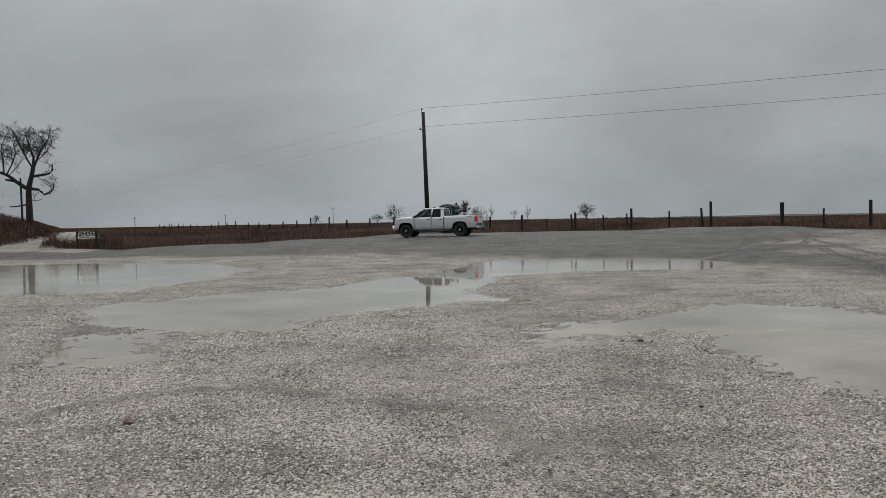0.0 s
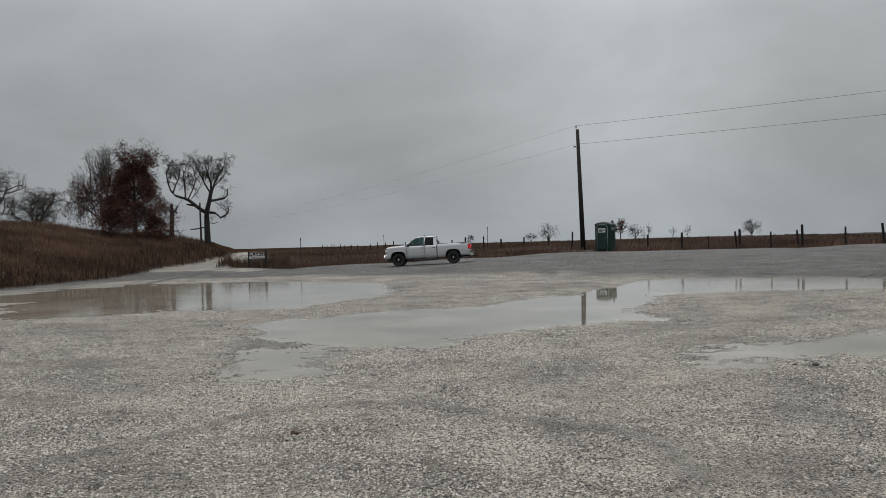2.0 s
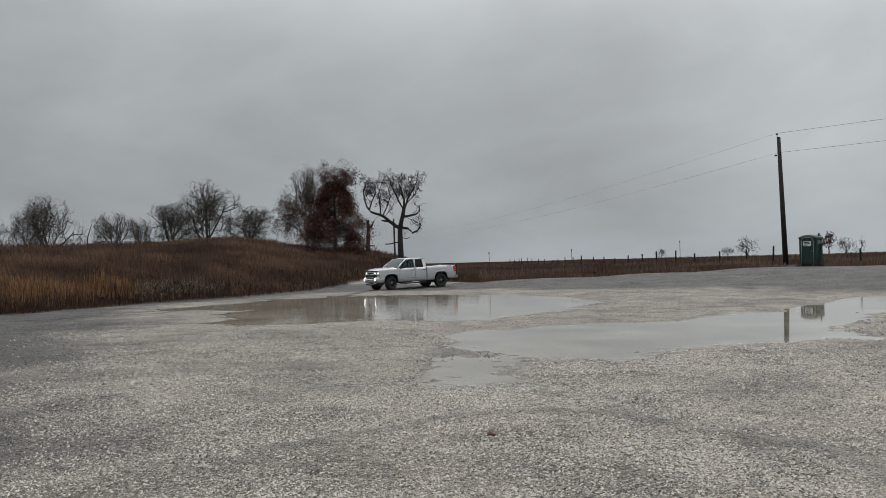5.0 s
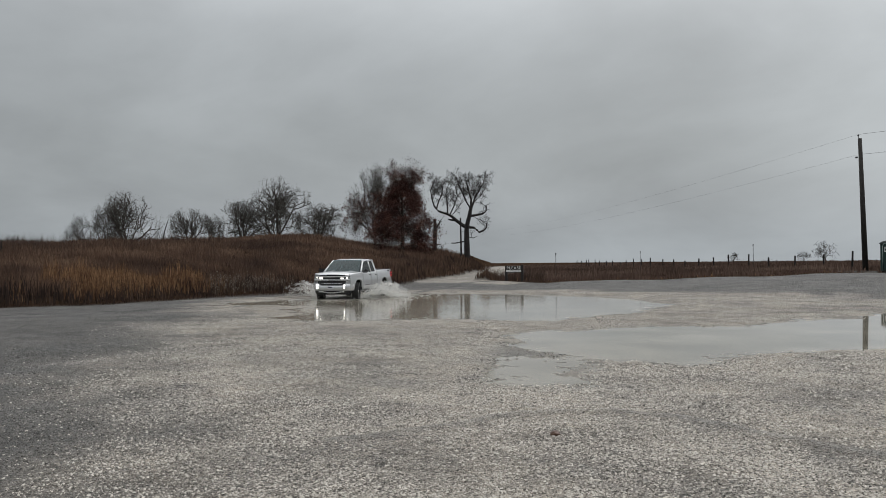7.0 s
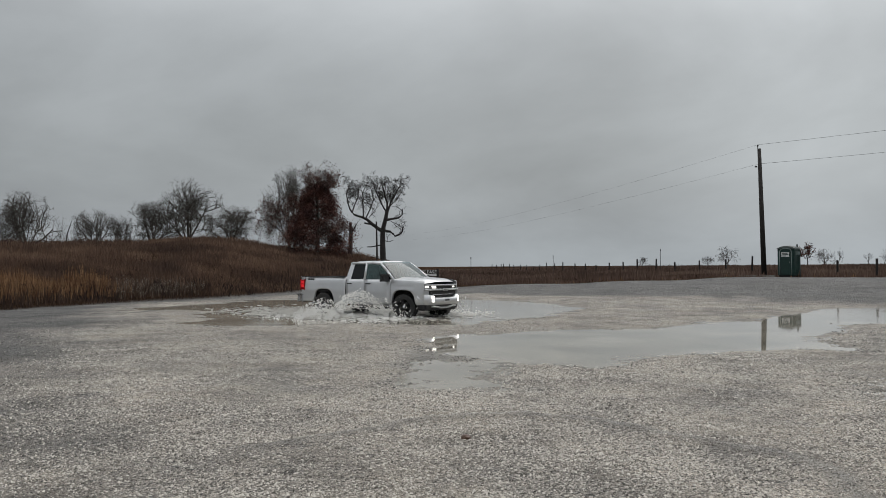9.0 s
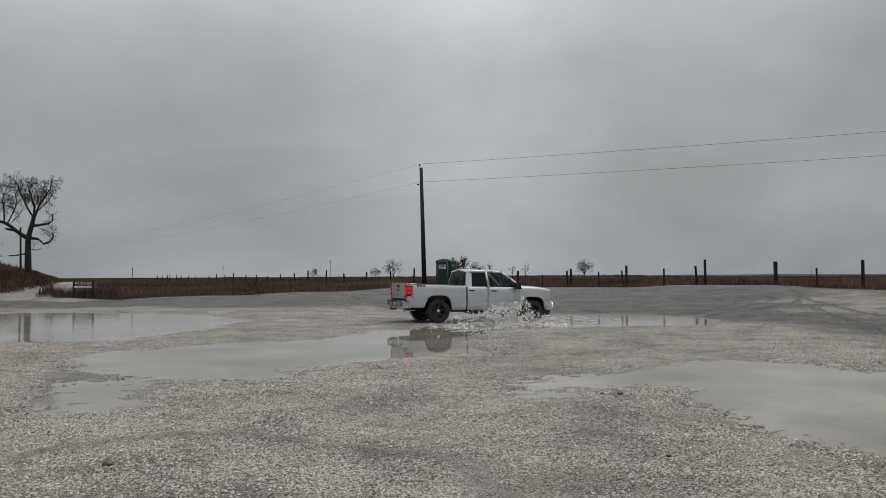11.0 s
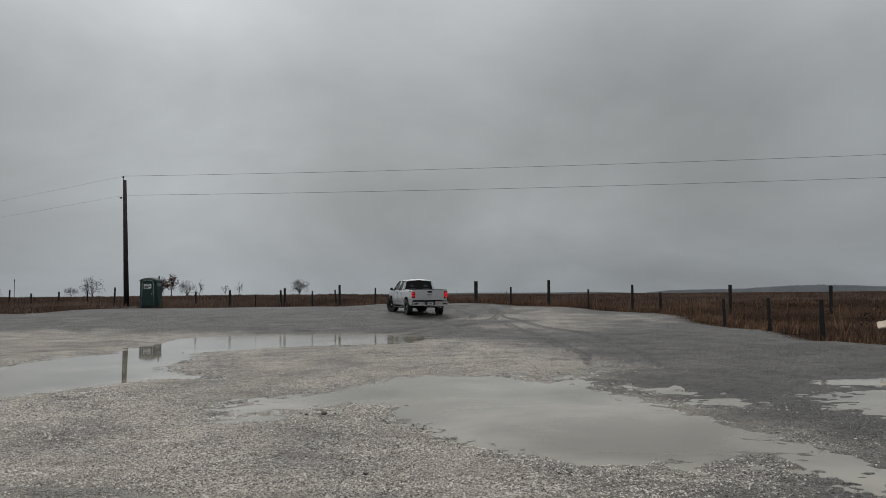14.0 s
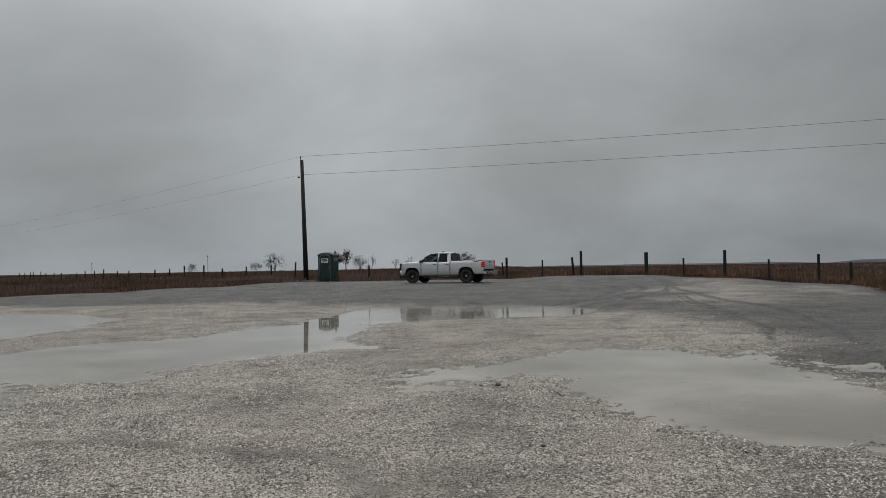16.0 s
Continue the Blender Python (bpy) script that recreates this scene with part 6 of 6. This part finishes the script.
# ---- single stones on the gravel ----
BROWN_STONE = mat("wet_brown_stone", (0.085, 0.045, 0.030), 0.5, var=0.4, scale=14, bump=0.5, bscale=40)
GREY_STONE = mat("wet_dark_stone", (0.050, 0.047, 0.043), 0.5, var=0.4, scale=14, bump=0.5, bscale=40)
for sx, sy, size, stuff, words in ((-2.75, 7.05, 0.048, BROWN_STONE, "rusty brown stone lying on pale gravel"), (2.58, 11.35, 0.042, GREY_STONE, "dark stone at the edge of a puddle"), (2.34, 11.40, 0.026, GREY_STONE, "dark stone at the edge of a puddle"),
                                   (2.71, 11.28, 0.022, GREY_STONE, "dark stone at the edge of a puddle"), (2.12, 7.3, 0.022, GREY_STONE, "dark pebble on pale gravel")):
    bm = bmesh.new()
    bmesh.ops.create_icosphere(bm, subdivisions=3, radius=1.0)
    for v in bm.verts:
        v.co *= size * (1 + 0.28 * noise.noise(v.co * 1.7 + Vector((sx, sy, 0))))
        v.co.z *= 0.62
    ob = part("stone", bm, stuff)
    ob.location = (sx, sy, ground_z(sx, sy) + size * 0.25)
    tagged(ob, words, "stone")

# ---- ground cover ----
build_ground()
for p, t in ((PUDDLE_STRIP, "long shallow puddle of murky rain water"), (PUDDLE_MAIN, "wide murky puddle in the middle of the lot"), (PUDDLE_FAR, "large puddle by the track, reflecting trees"), (PUDDLE_NEAR, "milky tan puddle near the lot's edge"),
             (PUDDLE_SMALL, "small thin puddle in dark gravel"), (PUDDLE_SLIP, "small thin puddle in dark gravel"), (PUDDLE_EDGE, "shallow puddle at the dark gravel's edge"), (PUDDLE_RIM, "thin streak of water on dark gravel"), (PUDDLE_LOBE, "shallow silty tongue of the main puddle")):
    build_puddle(p, t)
loose_stones(330000, 9)
shore_stones(90000, 12)
off_lot = lambda x, y, lot, b, d, r: lot < -0.25
straw_band = lambda x, y, lot, b: (lot < -1.0) & (lot > -5.6) & (b > -56.0) & (b < -43.0) & (wob(x, y, 3.0) + 0.5 * wob(x, y, 1.0) - 0.004 * (b + 50) ** 2 > -0.30)
mound = lambda x, y, lot, b, d, r: (lot < -0.25) & ((lot < -2.0) | (b > -38)) & (~straw_band(x, y, lot, b) | (r.random(len(x)) < 0.55))
blades("mound_grass", -66, -24.4, 28, 110, 230000, 0.60, 0.015, mound, RUSSET, "tall russet dry grass covering the mound", 0.65, seed=2)
blades("mound_straw", -57, -42, 33, 50, 36000, 0.92, 0.015, lambda x, y, lot, b, d, r: straw_band(x, y, lot, b) & (r.random(len(x)) < np.clip((b + 57) / 4, 0.1, 0.9) * np.clip((-42.5 - b) / 4, 0, 1)), STRAW, "band of pale straw stalks at the mound's foot", 0.2, seed=3)
blades("verge_weeds", -60, -24.4, 28, 120, 80000, 0.7, 0.030, lambda x, y, lot, b, d, r: (lot < -0.1) & (lot > -2.4), TWIGGY, "dark weeds along the verge", seed=4)
blades("field_grass", -24.4, 14, 54, 260, 80000, 0.46, 0.045, off_lot, FIELD, "hazy russet dry field grass", seed=5)
blades("verge_grass", 12, 54, 18, 75, 85000, 0.40, 0.017, off_lot, RUSSET, "tall russet grass along the fence", 0.7, seed=6)
blades("far_grass", 12, 54, 65, 260, 55000, 0.42, 0.04, off_lot, FIELD, "hazy pale brown dry grass of the open field", 0.6, seed=16)
blades("verge_straw", 20, 54, 18, 60, 900, 0.85, 0.014, lambda x, y, lot, b, d, r: (lot < -0.5) & (wob(x, y, 4.0) > -0.2), STRAW, "pale seed stalks along the fence", 0.25, seed=7)
blades("verge_tufts", -24.4, 54, 18, 80, 30000, 0.35, 0.03, lambda x, y, lot, b, d, r: (lot < 0.15) & (lot > -1.6), STRAW, "short trampled straw at the gravel's edge", 0.8, seed=8)

seed_stalks("seed_stalks", 24, 54, 18, 46, 420, 0.9, lambda x, y, lot, b, d, r: (lot < -0.6) & (wob(x, y, 3.0) + 0.4 * r.random(len(x)) > 0.0), TWIGGY, 0.035, "dark seed heads on thin stalks by the fence", 21)
seed_stalks("seed_stalks", -62, -43, 46, 78, 3600, 0.95, lambda x, y, lot, b, d, r: lot < -16, TWIGGY, 0.009, "thin dark weed stalks along the mound's crest", 22)
seed_stalks("pale_weeds", -44.0, -38.5, 30, 46, 2000, 0.55, lambda x, y, lot, b, d, r: (lot < -0.4) & (lot > -3.2), PALE_HEADS, 0.020, "patch of weeds with pale dotted seed heads", 23)
seed_stalks("weeds", -25.4, -21.0, 56.5, 64, 900, 0.75, lambda x, y, lot, b, d, r: lot < -0.15, TWIGGY, 0.014, "dark dead weeds round the wooden sign", 24)
seed_stalks("weeds", -24.6, -4.0, 60, 100, 2600, 0.8, lambda x, y, lot, b, d, r: (lot < -0.4) & (wob(x, y, 4.0) + 0.6 * r.random(len(x)) > 0.1), TWIGGY, 0.016, "dark weed stalks along the fence line", 25)
x, y = polar(-56.4, 52)
bm = bmesh.new()
rod(bm, (0, 0, -0.3), (0.04, 0, 1.0), 0.05, 0.04, 8)
ob = part("thin_post", bm, POST_WOOD)
ob.location = (x, y, ground_z(x, y))
tagged(ob, "thin dark wooden post in the mound's grass", "post")
# a weathered plank leaning in the verge
x, y = polar(48.9, 24)
bm = bmesh.new()
box(bm, -0.62, -0.02, 0.0, 0.62, 0.02, 0.30, 0.008)
plank = part("plank", bm, mat("bleached_plank", (0.46, 0.38, 0.30), 0.8, var=0.3, scale=5, bump=0.4, bscale=30))
plank.matrix_world = pose(x + 0.35, y, ground_z(x, y) + 0.62, -58, -12, -48)
tagged(plank, "bleached loose plank lying on the tall verge grass", "plank")

truck, wheels = build_truck()
splashes = build_splashes()
wakes = build_wakes()


def motions():
    rows = np.array(DRIVE, float)
    rows[:, 3] = np.degrees(np.unwrap(np.radians(rows[:, 3])))

    def where(t):
        # smooth cubic through the rows
        T = rows[:, 0]
        i = int(np.clip(np.searchsorted(T, t) - 1, 0, len(T) - 2))
        h = T[i + 1] - T[i]
        s = (t - T[i]) / h
        out = []
        for c in (1, 2, 3):
            v = rows[:, c]
            g = np.gradient(v, T)
            out.append((2 * s**3 - 3 * s**2 + 1) * v[i] + (s**3 - 2 * s**2 + s) * h * g[i] + (-2 * s**3 + 3 * s**2) * v[i + 1] + (s**3 - s**2) * h * g[i + 1])
        return out
    times = [k * 0.2 for k in range(81)]
    keys = []
    for t in times:
        x, y, a = where(t)
        c, s = math.cos(radians(a)), math.sin(radians(a))
        zf, zr = ground_z(x + c * AXLE, y + s * AXLE), ground_z(x - c * AXLE, y - s * AXLE)
        keys.append((t, pose(x, y, (zf + zr) / 2 + LIFT, 0, 0, a) @ pose(0, 0, 0, 0, -math.degrees(math.atan2(zf - zr, 2 * AXLE)), 0)))
    walk(truck, keys)
    spins = [[] for _ in wheels]
    roll, last = 0.0, None
    for k in range(241):
        t = k / 15
        x, y, a = where(t)
        if last is not None:
            roll += math.degrees(math.hypot(x - last[0], y - last[1]) / 0.41)
        last = (x, y)
        x2, y2, a2 = where(min(16.0, t + 0.2))
        x1, y1, a1 = where(max(0.0, t - 0.2))
        speed = max(1.0, math.hypot(x2 - x1, y2 - y1) / 0.4)
        steer = max(-28, min(28, math.degrees(math.atan(2 * AXLE * radians(a2 - a1) / 0.4 / speed))))
        for w, rs in zip(wheels, spins):
            m = pose(*w.location, 0, 0, steer if w.location.x > 0 else 0) @ pose(0, 0, 0, 0, roll, 0)
            rs.append((t, m))
    for w, rs in zip(wheels, spins):
        walk(w, rs)
    for ob, t0 in wakes:
        x, y, a = where(t0)
        c, s = math.cos(radians(a)), math.sin(radians(a))
        x, y = x + c * 1.2, y + s * 1.2
        up, under = pose(x, y, 0.0, 0, 0, a), pose(x, y, -0.25, 0, 0, a)
        walk(ob, [(0.0, under), (t0 - 0.15, under), (t0 + 0.05, up), (t0 + 0.55, up), (t0 + 1.3, under), (16.0, under)])
    for ob, t0, side in splashes:
        x, y, a = where(t0)
        x2, y2, _ = where(min(16.0, t0 + 0.1))
        vx, vy = (x2 - x) * 10, (y2 - y) * 10
        c, s = math.cos(radians(a)), math.sin(radians(a))
        wx, wy = x + c * AXLE - s * side * 1.0, y + s * AXLE + c * side * 1.0
        ox, oy = -s * side, c * side
        z = 0.0

        def at(drift, out, up):
            return pose(wx + vx * drift + ox * out, wy + vy * drift + oy * out, z + up, 0, 0, a)
        rows_ = [(0.0, at(0, 0, -1.7)), (t0 - 0.1, at(-0.02, -0.1, -1.7)), (t0 + 0.12, at(0.03, 0.05, -0.02)), (t0 + 0.3, at(0.08, 0.35, -0.25)), (t0 + 0.7, at(0.12, 0.8, -1.7)), (16.0, at(0.12, 0.8, -1.7))]
        walk(ob, rows_)


motions()
